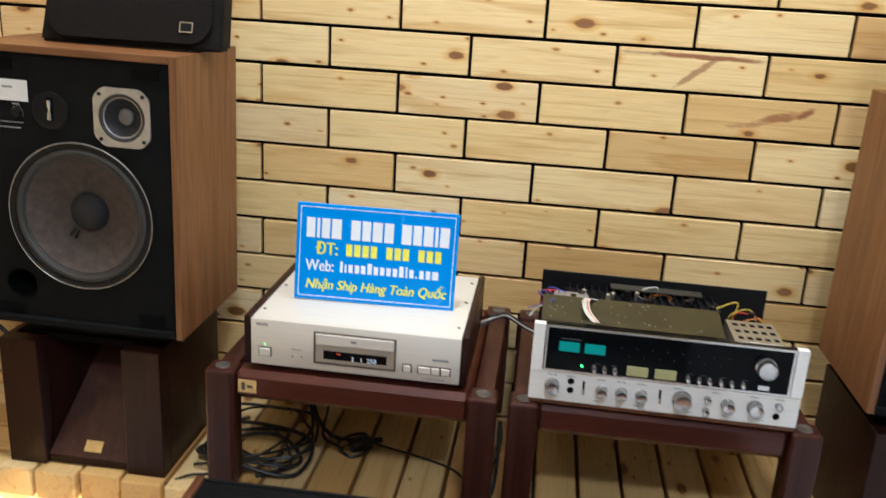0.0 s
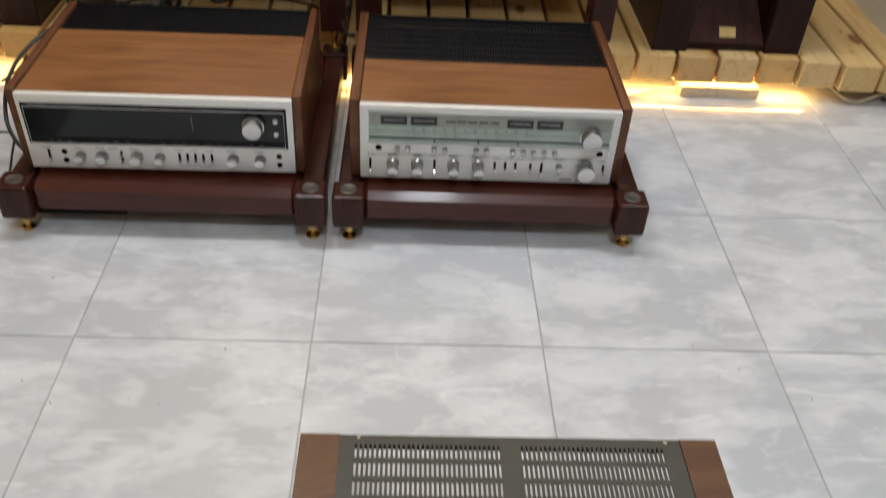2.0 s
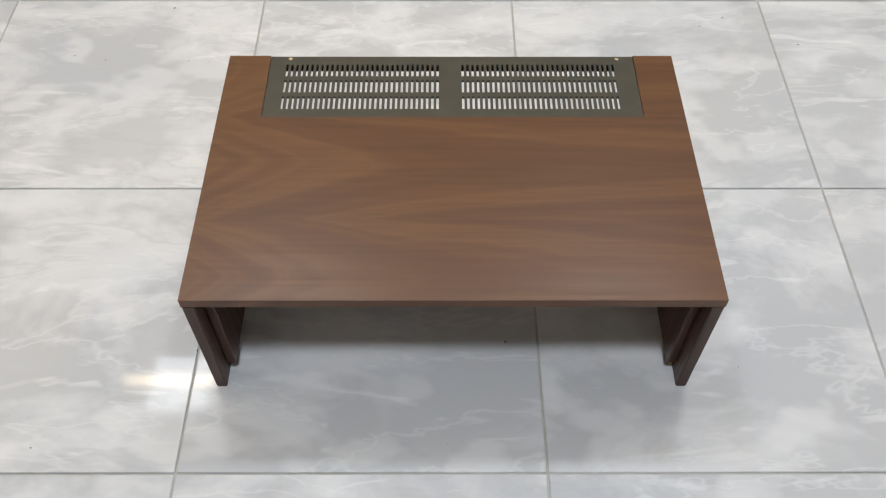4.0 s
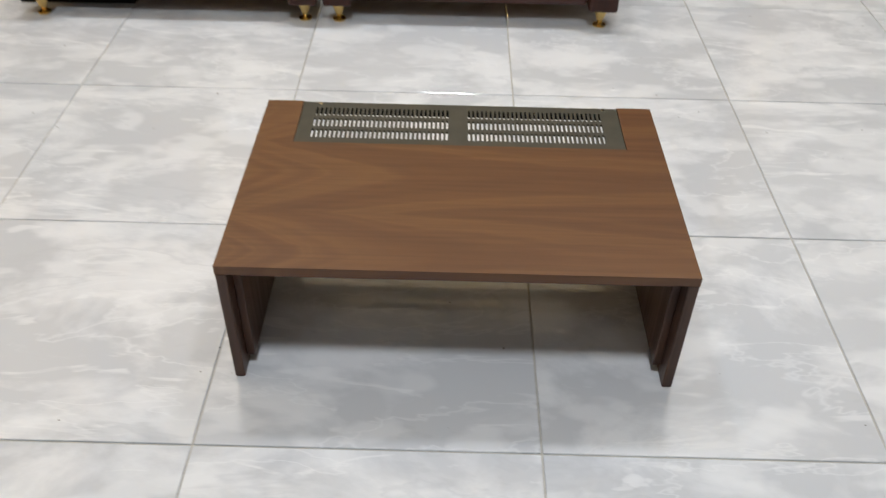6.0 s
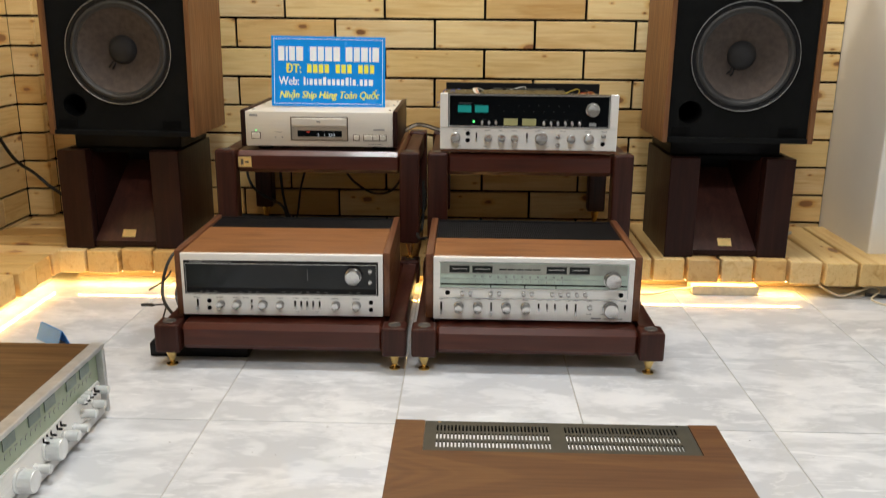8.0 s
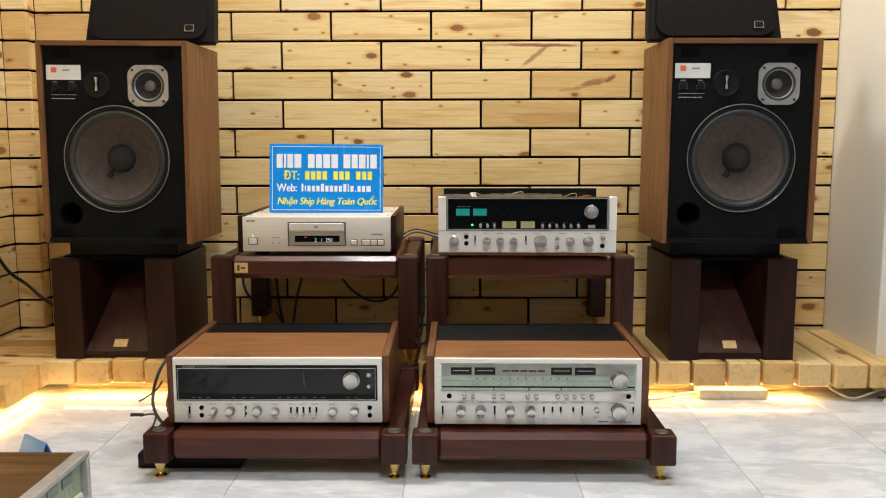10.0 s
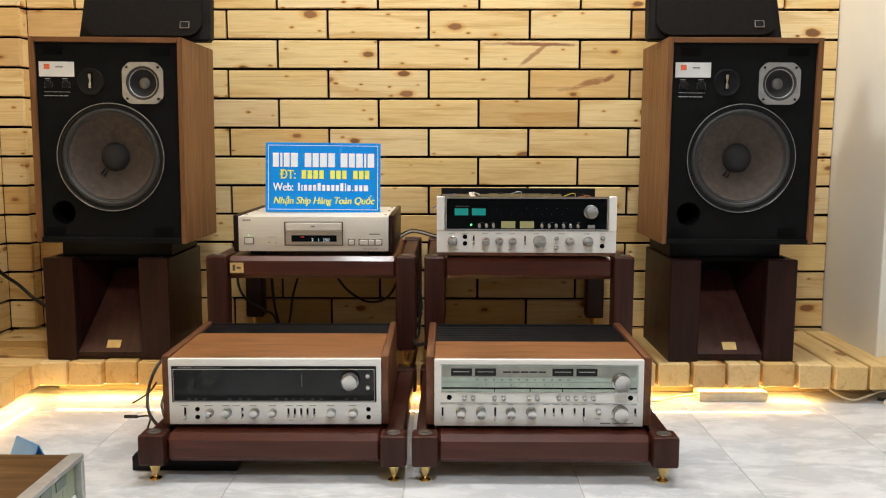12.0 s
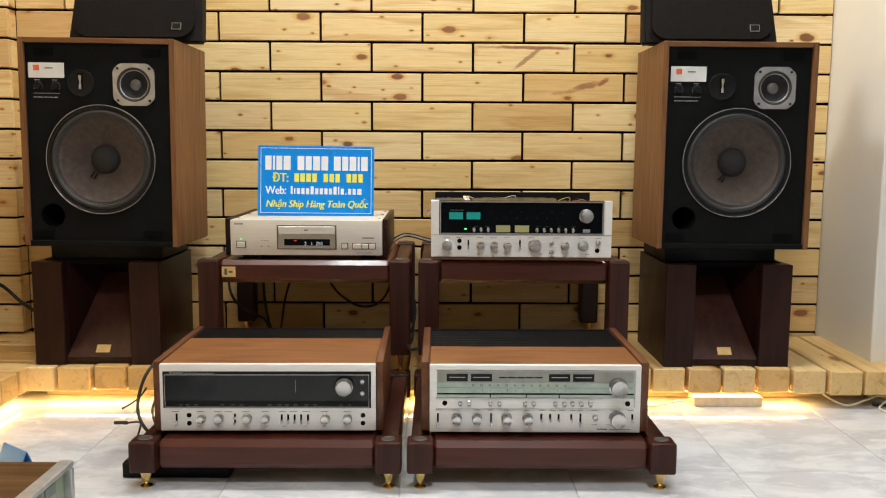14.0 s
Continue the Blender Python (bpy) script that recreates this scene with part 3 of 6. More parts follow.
edge = -1.157
pitch = 0.1047
for k in range(26):
    x0 = edge + 0.0 + k * pitch
    if x0 > RIGHT - 0.02:
        break
    front = 0.915 + rng.uniform(-0.007, 0.007)
    if x0 > 1.2:
        front = 0.896
    back = PLANE - 0.004
    share("board", board_mesh(0.484, 0.0955), platform, Matrix.Translation((x0 + pitch / 2, front + 0.242, TOP + rng.uniform(-0.002, 0.002))) @ pose(0, 0, 0, 0, 0, 90 + rng.uniform(-0.25, 0.25)))
share("board", board_mesh(0.150, 0.0955), platform, Matrix.Translation((1.495, 0.955, TOP)) @ pose(0, 0, 0, 0, 0, 90))
for k in range(24):
    y1 = 1.392 - k * pitch
    jut = rng.uniform(-0.006, 0.006)
    share("board", board_mesh(0.288, 0.0940), platform, Matrix.Translation((-1.286 + jut, y1 - pitch / 2, TOP + rng.uniform(-0.003, 0.003))) @ pose(0, 0, 0, 0, 0, rng.uniform(-0.3, 0.3)))
    if y1 < -0.8:
        break
for name, b_ in (("batten", (-1.13, 1.42, 1.02, 1.06, 0.001, UNDER - 0.003)), ("batten", (-1.13, 1.42, 1.30, 1.34, 0.001, UNDER - 0.003)), ("batten", (-1.30, -1.26, -0.8, 0.99, 0.001, UNDER - 0.003))):
    part(name, bbox(*b_), M_PINEPLAIN, platform, "pine batten under the boards")

# warm light strips under the boards
for nm, m, length in (("light_strip", Matrix.Translation((0.05, 0.946, -0.003)), 2.32), ("light_strip", pose(-1.180, 0.25, -0.003, 0, 0, 90), 1.4)):
    strip = thing(nm, m, "warm white adhesive light strip, lit, under the pine platform", "light strip", "light strips")
    part("tape", bbox(-length / 2, length / 2, -0.004, 0.004, 0.0440, 0.0455), M_LABELWHITE, strip)
    dots = bmesh.new()
    for k in range(int(length / 0.0166)):
        x = -length / 2 + 0.008 + k * 0.0166
        if k % 24 != 23:
            box(dots, x - 0.0020, x + 0.0020, -0.0022, 0.0022, 0.0427, 0.0439)
    tagged(part("diodes", dots, M_LEDSTRIP, strip, "glowing warm diodes"), kind="stuff")


# ---- racks of red-brown lacquered wood ----
def rack(name, x0, x1, y0, y1, base, top, label, badge=False, leg=0.040):
    """Four square posts with metal discs, a thick deck between them, brass spikes below."""
    t = thing(name, Matrix.Translation((x0, y0, base)), label, "rack", "stacking audio racks")
    w, d, h, s = x1 - x0, y1 - y0, top - base, 0.060
    post = mesh_of("post", bbox(-s / 2, s / 2, -s / 2, s / 2, leg, h, 0.006, 2), M_RACKPOST)
    disc = mesh_of("disc", lathe([(0.0165, 0), (0.0165, 0.0012), (0.0145, 0.0020), (0.0125, 0.0010), (0, 0.0010)], 24, "z"), M_DISC, True)
    spike = mesh_of("spike_foot", lathe([(0, 0.0042), (0.004, 0.0045), (0.0148, leg - 0.003), (0.0150, leg - 0.0002), (0, leg - 0.0002)], 20, "z"), M_BRASS, True)
    cup = mesh_of("foot_cup", lathe([(0, 0.0), (0.0135, 0.0), (0.0140, 0.003), (0.009, 0.0048), (0.005, 0.0036), (0, 0.0036)], 20, "z"), M_BRASS, True)
    for px in (s / 2, w - s / 2):
        for py in (s / 2, d - s / 2):
            p = share("post", post, t, Matrix.Translation((px, py, 0)))
            share("disc", disc, p, Matrix.Translation((0, 0, h)), "worn grey metal disc")
            share("spike_foot", spike, p, Matrix.Identity(4), "brass spike")
            share("foot_cup", cup, p, Matrix.Identity(4), "brass cup")
    z0, z1 = h - 0.070, h - 0.004
    part("deck", bbox(s - 0.006, w - s + 0.006, 0.020, d - 0.016, z0, z1, 0.013, 1), M_RACK, t, "red-brown lacquered deck with chamfered edge")
    for nm, xa, xb in (("side_rail", 0.008, s - 0.010), ("side_rail", w - s + 0.010, w - 0.008)):
        part(nm, bbox(xa, xb, s + 0.001, d - s - 0.001, z0 + 0.004, z1 - 0.003, 0.005, 2), M_RACKPOST, t, smooth=True)
    if badge:
        pl = part("badge", bbox(0.066, 0.106, 0.0185, 0.0196, h - 0.052, h - 0.022, 0.0005), M_GOLD, t, "small engraved brass badge")
        bb = bmesh.new()
        box(bb, 0.074, 0.082, 0.0178, 0.0184, h - 0.046, h - 0.028)
        box(bb, 0.086, 0.098, 0.0178, 0.0184, h - 0.040, h - 0.034)
        part("engraving", bb, M_CHAMPDARK, pl)
    return t


LOWTOP, HIGHTOP = 0.113, 0.447
RA0, RA1, RB0, RB1 = -0.608, 0.004, 0.016, 0.624
rack("low_rack", RA0, RA1, 0.267, 0.918, 0.0, LOWTOP, "low red-brown lacquered wooden rack on brass spikes")
rack("low_rack", RB0, RB1, 0.267, 0.918, 0.0, LOWTOP, "low red-brown lacquered wooden rack on brass spikes")
rack("tall_rack", RA0, RA1, 0.857, 1.392, TOP, HIGHTOP, "tall red-brown lacquered rack under a silver disc player", True, 0.052)
rack("tall_rack", RB0 + 0.012, RB1 + 0.014, 0.857, 1.392, TOP, HIGHTOP, "tall red-brown lacquered rack under an uncovered receiver", False, 0.052)


# ---- receivers in walnut cabinets ----
def cabinet(t, w, d, h, grille_from, ribs, top_mat, side_mat, s=0.019):
    """A wooden receiver case: two sides, a top, a sunk black grille, feet, a black chassis."""
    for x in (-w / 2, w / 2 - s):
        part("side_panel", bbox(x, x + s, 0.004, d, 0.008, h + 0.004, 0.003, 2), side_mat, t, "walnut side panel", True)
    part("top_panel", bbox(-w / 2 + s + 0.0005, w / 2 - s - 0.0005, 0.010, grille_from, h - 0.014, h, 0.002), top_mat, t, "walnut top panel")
    part("chassis", bbox(-w / 2 + s + 0.001, w / 2 - s - 0.001, 0.012, d - 0.004, 0.010, h - 0.030), M_BLACK, t, "black metal chassis")
    g = part("grille", box(box(bmesh.new(), -w / 2 + s + 0.001, w / 2 - s - 0.001, grille_from + 0.001, grille_from + 0.007, h - 0.012, h - 0.001), -w / 2 + s + 0.001, w / 2 - s - 0.001, d - 0.010, d - 0.002, h - 0.012, h - 0.001), M_SATIN, t, "black ventilation grille")
    y0, y1 = grille_from + 0.007, d - 0.010
    n = ribs
    step = (y1 - y0) / n
    slat = mesh_of("slat", bbox(-w / 2 + s + 0.002, w / 2 - s - 0.002, -step * 0.30, step * 0.30, -0.0110, -0.0060, 0.0008), M_SATIN)
    for k in range(n):
        share("slat", slat, g, Matrix.Translation((0, y0 + (k + 0.5) * step, h)))
    cross = bmesh.new()
    count = 92
    for k in range(count + 1):
        x = -w / 2 + s + 0.003 + (w - 2 * s - 0.006) * k / count
        box(cross, x - 0.0012, x + 0.0012, y0, y1, h - 0.0058, h - 0.0030)
    tagged(part("cross_ribs", cross, M_SATIN, g), kind="stuff")
    foot = mesh_of("foot", lathe([(0, 0), (0.013, 0), (0.014, 0.009), (0, 0.009)], 16, "z"), M_BLACK, True)
    for x in (-w / 2 + 0.05, w / 2 - 0.05):
        for y in (0.05, d - 0.05):
            share("foot", foot, t, Matrix.Translation((x, y, 0)))


def receiver_black_dial(m):
    """Silver front with a long dark dial window."""
    t = thing("receiver", m, "vintage silver stereo receiver with black dial in walnut case", "receiver", "vintage receivers")
    w, d, h = 0.529, 0.396, 0.168
    cabinet(t, w, d, h, 0.262, 9, M_WALNUT, M_WALNUTSHADE, 0.0165)
    f = w - 2 * 0.0165 - 0.001
    X = lambda u: (u - 0.5) * f
    face = part("faceplate", bbox(-f / 2, f / 2, -0.004, 0.009, 0.010, h - 0.001, 0.002, 2), M_SILVER, t, "brushed silver faceplate", True)
    Z = lambda v: h - 0.001 - v * (h - 0.011)
    dial = part("dial_window", bbox(X(0.016), X(0.978), -0.0062, -0.0042, Z(0.655), Z(0.105), 0.001), M_BLACK, t, "black glass dial window")
    part("dial_glass", bbox(X(0.028), X(0.965), -0.0072, -0.0064, Z(0.545), Z(0.165)), M_DIALGREY, dial, "smoky glass")
    rim = bmesh.new()
    box(rim, X(0.024), X(0.969), -0.0074, -0.0064, Z(0.158), Z(0.150))
    box(rim, X(0.024), X(0.969), -0.0074, -0.0064, Z(0.642), Z(0.634))
    box(rim, X(0.024), X(0.0255), -0.0074, -0.0064, Z(0.634), Z(0.158))
    box(rim, X(0.9675), X(0.969), -0.0074, -0.0064, Z(0.634), Z(0.158))
    part("trim_line", rim, M_MARKPALE, dial, "thin pale trim line")
    mk = bmesh.new()
    bars(mk, X(0.048), Z(0.138), (0.0075, 0.0225), 0.0032, -0.0063, 0.5)
    bars(mk, X(0.122), Z(0.136), [0.005, 0.008, 0.006, 0.009, 0.004, 0.008, 0.007, 0.010], 0.0016, -0.0063, 0.8)
    for u in (0.09, 0.12, 0.16, 0.28, 0.33, 0.37, 0.50, 0.545, 0.58, 0.62, 0.67, 0.71, 0.83, 0.87):
        box(mk, X(u), X(u) + 0.008, -0.0068, -0.0063, Z(0.608), Z(0.600))
    tagged(part("print", mk, M_MARK, dial, "grey printed marks"), kind="stuff")
    needle = bbox(X(0.628), X(0.6295), -0.0078, -0.0073, Z(0.42), Z(0.23))
    part("dial_needle", needle, M_MARK, dial)
    well = part("knob_well", lathe([(0.0225, 0), (0.0225, 0.0035), (0.019, 0.0035), (0, 0.0035)], 28, at=(X(0.855), -0.0062, Z(0.30))), M_BLACK, dial, smooth=True)
    knob(t, X(0.855), Z(0.325), 0.0185, 0.022, name="tuning_knob", y=-0.009, label="large bright tuning knob")
    for v in (0.255, 0.43):
        knob(t, X(0.938), Z(v), 0.0046, 0.008, name="push_button", y=-0.0062)
    for u, r in ((0.192, 0.0088), (0.272, 0.0105), (0.402, 0.0105), (0.488, 0.0088), (0.765, 0.0098), (0.868, 0.0098)):
        knob(t, X(u), Z(0.815), r, 0.019, y=-0.004)
    for u in (0.075,):
        lever(t, X(u), Z(0.825), 0.018, y=-0.004)
    for u, v in ((0.133, 0.765), (0.133, 0.885), (0.94, 0.765), (0.94, 0.885)):
        socket(t, X(u), Z(v), y=-0.004)
    for v in (0.77, 0.86):
        lever(t, X(0.345), Z(v), 0.006, y=-0.004)
    for u in (0.562, 0.592, 0.622, 0.652, 0.684):
        lever(t, X(u), Z(0.815), 0.013, y=-0.004)
    pr = bmesh.new()
    for u in (0.055, 0.17, 0.25, 0.30, 0.38, 0.47, 0.55, 0.60, 0.66, 0.745, 0.85):
        bars(pr, X(u), Z(0.715), [0.004, 0.006, 0.004], 0.0015, -0.0041, 0.6)
    for u in (0.17, 0.26, 0.39, 0.48, 0.75, 0.85, 0.565, 0.66):
        bars(pr, X(u), Z(0.935), [0.003, 0.004], 0.0012, -0.0041, 0.8)
    tagged(part("panel_print", pr, M_MARK, face, "small grey printed legends"), kind="stuff")
    return t


def receiver_silver_dial(m):
    """Silver front with a pale dial, four meters and two rows of controls."""
    t = thing("receiver", m, "vintage silver stereo receiver with pale dial in walnut case", "receiver", "vintage receivers")
    w, d, h = 0.526, 0.392, 0.168
    cabinet(t, w, d, h, 0.178, 7, M_WALNUT, M_WALNUTSHADE)
    f = w - 2 * 0.019 - 0.001
    X = lambda u: (u - 0.5) * f
    Z = lambda v: h - 0.001 - v * (h - 0.009)
    face = part("faceplate", bbox(-f / 2, f / 2, -0.004, 0.009, 0.008, h - 0.001, 0.002, 2), M_SILVER, t, "brushed silver faceplate", True)
    dial = part("dial_window", bbox(X(0.034), X(0.968), -0.0055, -0.0042, Z(0.475), Z(0.075)), M_DIALPALE, t, "pale dial window")
    upper = part("meter_band", bbox(X(0.038), X(0.962), -0.0066, -0.0057, Z(0.255), Z(0.095)), M_BAND, dial, "olive grey meter band")
    for u in (0.080, 0.194, 0.562, 0.676):
        mt = part("meter", bbox(X(u), X(u + 0.100), -0.0078, -0.0067, Z(0.235), Z(0.125)), M_METER, upper, "dark signal meter")
        part("scale", box(bmesh.new(), X(u + 0.012), X(u + 0.088), -0.0082, -0.0079, Z(0.178), Z(0.170)), M_MARKPALE, mt)
    mk = bmesh.new()
    for k in range(5):
        box(mk, X(0.328 + 0.042 * k), X(0.328 + 0.042 * k + 0.036), -0.0072, -0.0067, Z(0.188), Z(0.168))
    part("indicator_strip", mk, M_BLACK, upper, "dark indicator strip")
    mk = bmesh.new()
    for k in range(12):
        x = X(0.20 + 0.0395 * k)
        bars(mk, x, Z(0.31), [0.0022, 0.0022], 0.0045, -0.0056, 0.15)
        box(mk, x + 0.004, x + 0.0052, -0.0061, -0.0056, Z(0.385), Z(0.355))
    box(mk, X(0.04), X(0.96), -0.0061, -0.0056, Z(0.335), Z(0.331))
    tagged(part("dial_scale", mk, M_MARK, dial, "fine grey dial scale"), kind="stuff")
    # shadow below the dial drawn as a black strip, with three short ticks
    ln = bmesh.new()
    box(ln, X(0.036), X(0.965), -0.0066, -0.0056, Z(0.432), Z(0.412))
    for u in (0.285, 0.455, 0.61):
        box(ln, X(u), X(u) + 0.0022, -0.0066, -0.0056, Z(0.475), Z(0.432))
    part("shadow_line", ln, M_HOLE, dial, "black line drawn for the shadow under the dial")
    part("dial_needle", bbox(X(0.365), X(0.3675), -0.0075, -0.0063, Z(0.415), Z(0.345)), M_MARK, dial)
    bez = bmesh.new()
    box(bez, X(0.030), X(0.972), -0.0075, -0.0042, Z(0.075), Z(0.066))
    box(bez, X(0.030), X(0.972), -0.0075, -0.0042, Z(0.487), Z(0.476))
    box(bez, X(0.968), X(0.973), -0.0075, -0.0042, Z(0.62), Z(0.075))
    box(bez, X(0.030), X(0.967), -0.0062, -0.0042, Z(0.655), Z(0.640))
    part("bezel", bez, M_BRIGHT, face, "bright bezel strip")
    knob(t, X(0.890), Z(0.315), 0.0195, 0.024, name="tuning_knob", y=-0.0055, label="large bright tuning knob")
    socket(t, X(0.072), Z(0.565), 0.0046, y=-0.004)
    socket(t, X(0.938), Z(0.565), 0.0046, y=-0.004)
    for u in (0.145, 0.186, 0.288, 0.330, 0.452, 0.493, 0.595, 0.637, 0.676, 0.718, 0.760):
        knob(t, X(u), Z(0.565), 0.0049, 0.012, name="push_button", y=-0.004)
    for u in (0.128, 0.224, 0.366, 0.464):
        knob(t, X(u), Z(0.775), 0.0108, 0.033, y=-0.004)
    knob(t, X(0.890), Z(0.795), 0.0178, 0.022, name="volume_knob", y=-0.004, label="bright volume knob")
    knob(t, X(0.785), Z(0.765), 0.0058, 0.013, y=-0.004)
    for u in (0.04, 0.292, 0.716):
        lever(t, X(u), Z(0.81), 0.020, y=-0.004)
    for u in (0.530, 0.572, 0.612, 0.672, 0.962):
        lever(t, X(u), Z(0.775), 0.011, y=-0.004)
    pr = bmesh.new()
    for u in (0.03, 0.11, 0.21, 0.275, 0.35, 0.45, 0.52, 0.57, 0.61, 0.665, 0.70, 0.77, 0.855, 0.94):
        bars(pr, X(u), Z(0.672), [0.004, 0.005, 0.003], 0.0014, -0.0041, 0.6)
    for u in (0.115, 0.21, 0.35, 0.45, 0.77, 0.84):
        bars(pr, X(u), Z(0.885), [0.003, 0.004, 0.003], 0.0012, -0.0041, 0.8)
    bars(pr, X(0.795), Z(0.958), [0.024], 0.0030, -0.0041)
    bars(pr, X(0.855), Z(0.956), [0.012, 0.010, 0.014, 0.009], 0.0014, -0.0041, 0.8)
    tagged(part("panel_print", pr, M_MARK, face, "small grey printed legends"), kind="stuff")
    return t


def receiver_green_dial(m):
    """Third receiver with a thick silver rim and a green-lit dial."""
    t = thing("receiver", m, "vintage receiver with green-lit dial and walnut top on the floor", "receiver", "vintage receivers")
    w, d, h = 0.530, 0.40, 0.166
    part("case", bbox(-w / 2 + 0.004, w / 2 - 0.004, 0.016, d, 0.012, h - 0.002, 0.003, 2), M_THIRD, t, "dark walnut case", True)
    rim = bmesh.new()
    box(rim, -w / 2, w / 2, -0.012, 0.015, h - 0.012, h, 0.002)
    box(rim, -w / 2, -w / 2 + 0.012, -0.012, 0.015, 0.010, h - 0.0125, 0.002)
    box(rim, w / 2 - 0.012, w / 2, -0.012, 0.015, 0.010, h - 0.0125, 0.002)
    box(rim, -w / 2 + 0.0125, w / 2 - 0.0125, -0.006, 0.015, 0.010, 0.030, 0.001)
    part("rim", rim, M_DIMRIM, t, "satin silver rim, darkened for weak light")
    part("faceplate", bbox(-w / 2 + 0.0125, w / 2 - 0.0125, 0.001, 0.015, 0.0305, 0.080), M_SILVER, t, "satin silver control panel")
    dial = part("dial_window", bbox(-w / 2 + 0.0125, w / 2 - 0.0125, 0.003, 0.015, 0.0805, h - 0.0125), M_DIALGREEN, t, "pale green dial window")
    part("dial_light", bbox(-w / 2 + 0.02, w / 2 - 0.02, 0.0005, 0.0025, h - 0.020, h - 0.016), M_TEALLINE, dial, "teal dial light")
    for x in (-0.19, -0.13, -0.04, 0.02, 0.11, 0.17):
        part("meter", bbox(x, x + 0.042, 0.0010, 0.0028, 0.122, 0.143), M_PALEMETER, dial, "pale signal meter")
    part("lower_strip", bbox(-w / 2 + 0.02, w / 2 - 0.02, -0.0005, 0.0028, 0.082, 0.0865), M_SILVER, dial, "bright strip under the dial")
    mk = bmesh.new()
    for k in range(26):
        x = -w / 2 + 0.03 + 0.018 * k
        box(mk, x, x + 0.008, 0.0022, 0.0029, 0.112, 0.1135)
        box(mk, x, x + 0.001, 0.0022, 0.0029, 0.104, 0.110)
    tagged(part("dial_scale", mk, M_MARK, dial), kind="stuff")
    for x, r, z in ((0.160, 0.009, 0.052), (0.120, 0.009, 0.040), (0.078, 0.011, 0.045), (0.012, 0.021, 0.052), (-0.040, 0.009, 0.040), (-0.096, 0.021, 0.048), (-0.165, 0.013, 0.040), (-0.208, 0.013, 0.036)):
        knob(t, x, z, r, 0.030, M_PALEKNOB, y=0.001)
    for x in (0.175, 0.158, 0.141):
        knob(t, x, 0.088, 0.006, 0.014, M_PALEKNOB, name="push_button", y=-0.0035)
    knob(t, 0.236, 0.070, 0.0085, 0.026, M_PALEKNOB, y=0.001)
    knob(t, 0.215, 0.047, 0.0085, 0.026, M_PALEKNOB, y=0.001)
    for x in (0.225, 0.21, 0.195, 0.18, 0.165, 0.07, 0.055, 0.0, 0.015, 0.03):
        lever(t, x, 0.074, 0.007, M_BLACK, y=0.001)
    foot = mesh_of("foot", lathe([(0, 0), (0.014, 0), (0.015, 0.012), (0, 0.012)], 16, "z"), M_BLACK, True)
    for x in (-w / 2 + 0.05, w / 2 - 0.05):
        for y in (0.05, d - 0.05):
            share("foot", foot, t, Matrix.Translation((x, y, 0)))
    return t


receiver_black_dial(pose(-0.305, 0.338, LOWTOP - 0.004, 0, 0, 0.7))
receiver_silver_dial(Matrix.Translation((0.310, 0.338, LOWTOP - 0.004)))
receiver_green_dial(pose(-0.632, -0.245, 0, 0, 0, 90))


# ---- disc player ----
M_BAY = brushed("dull_champagne", (0.42, 0.37, 0.30), 0.4)


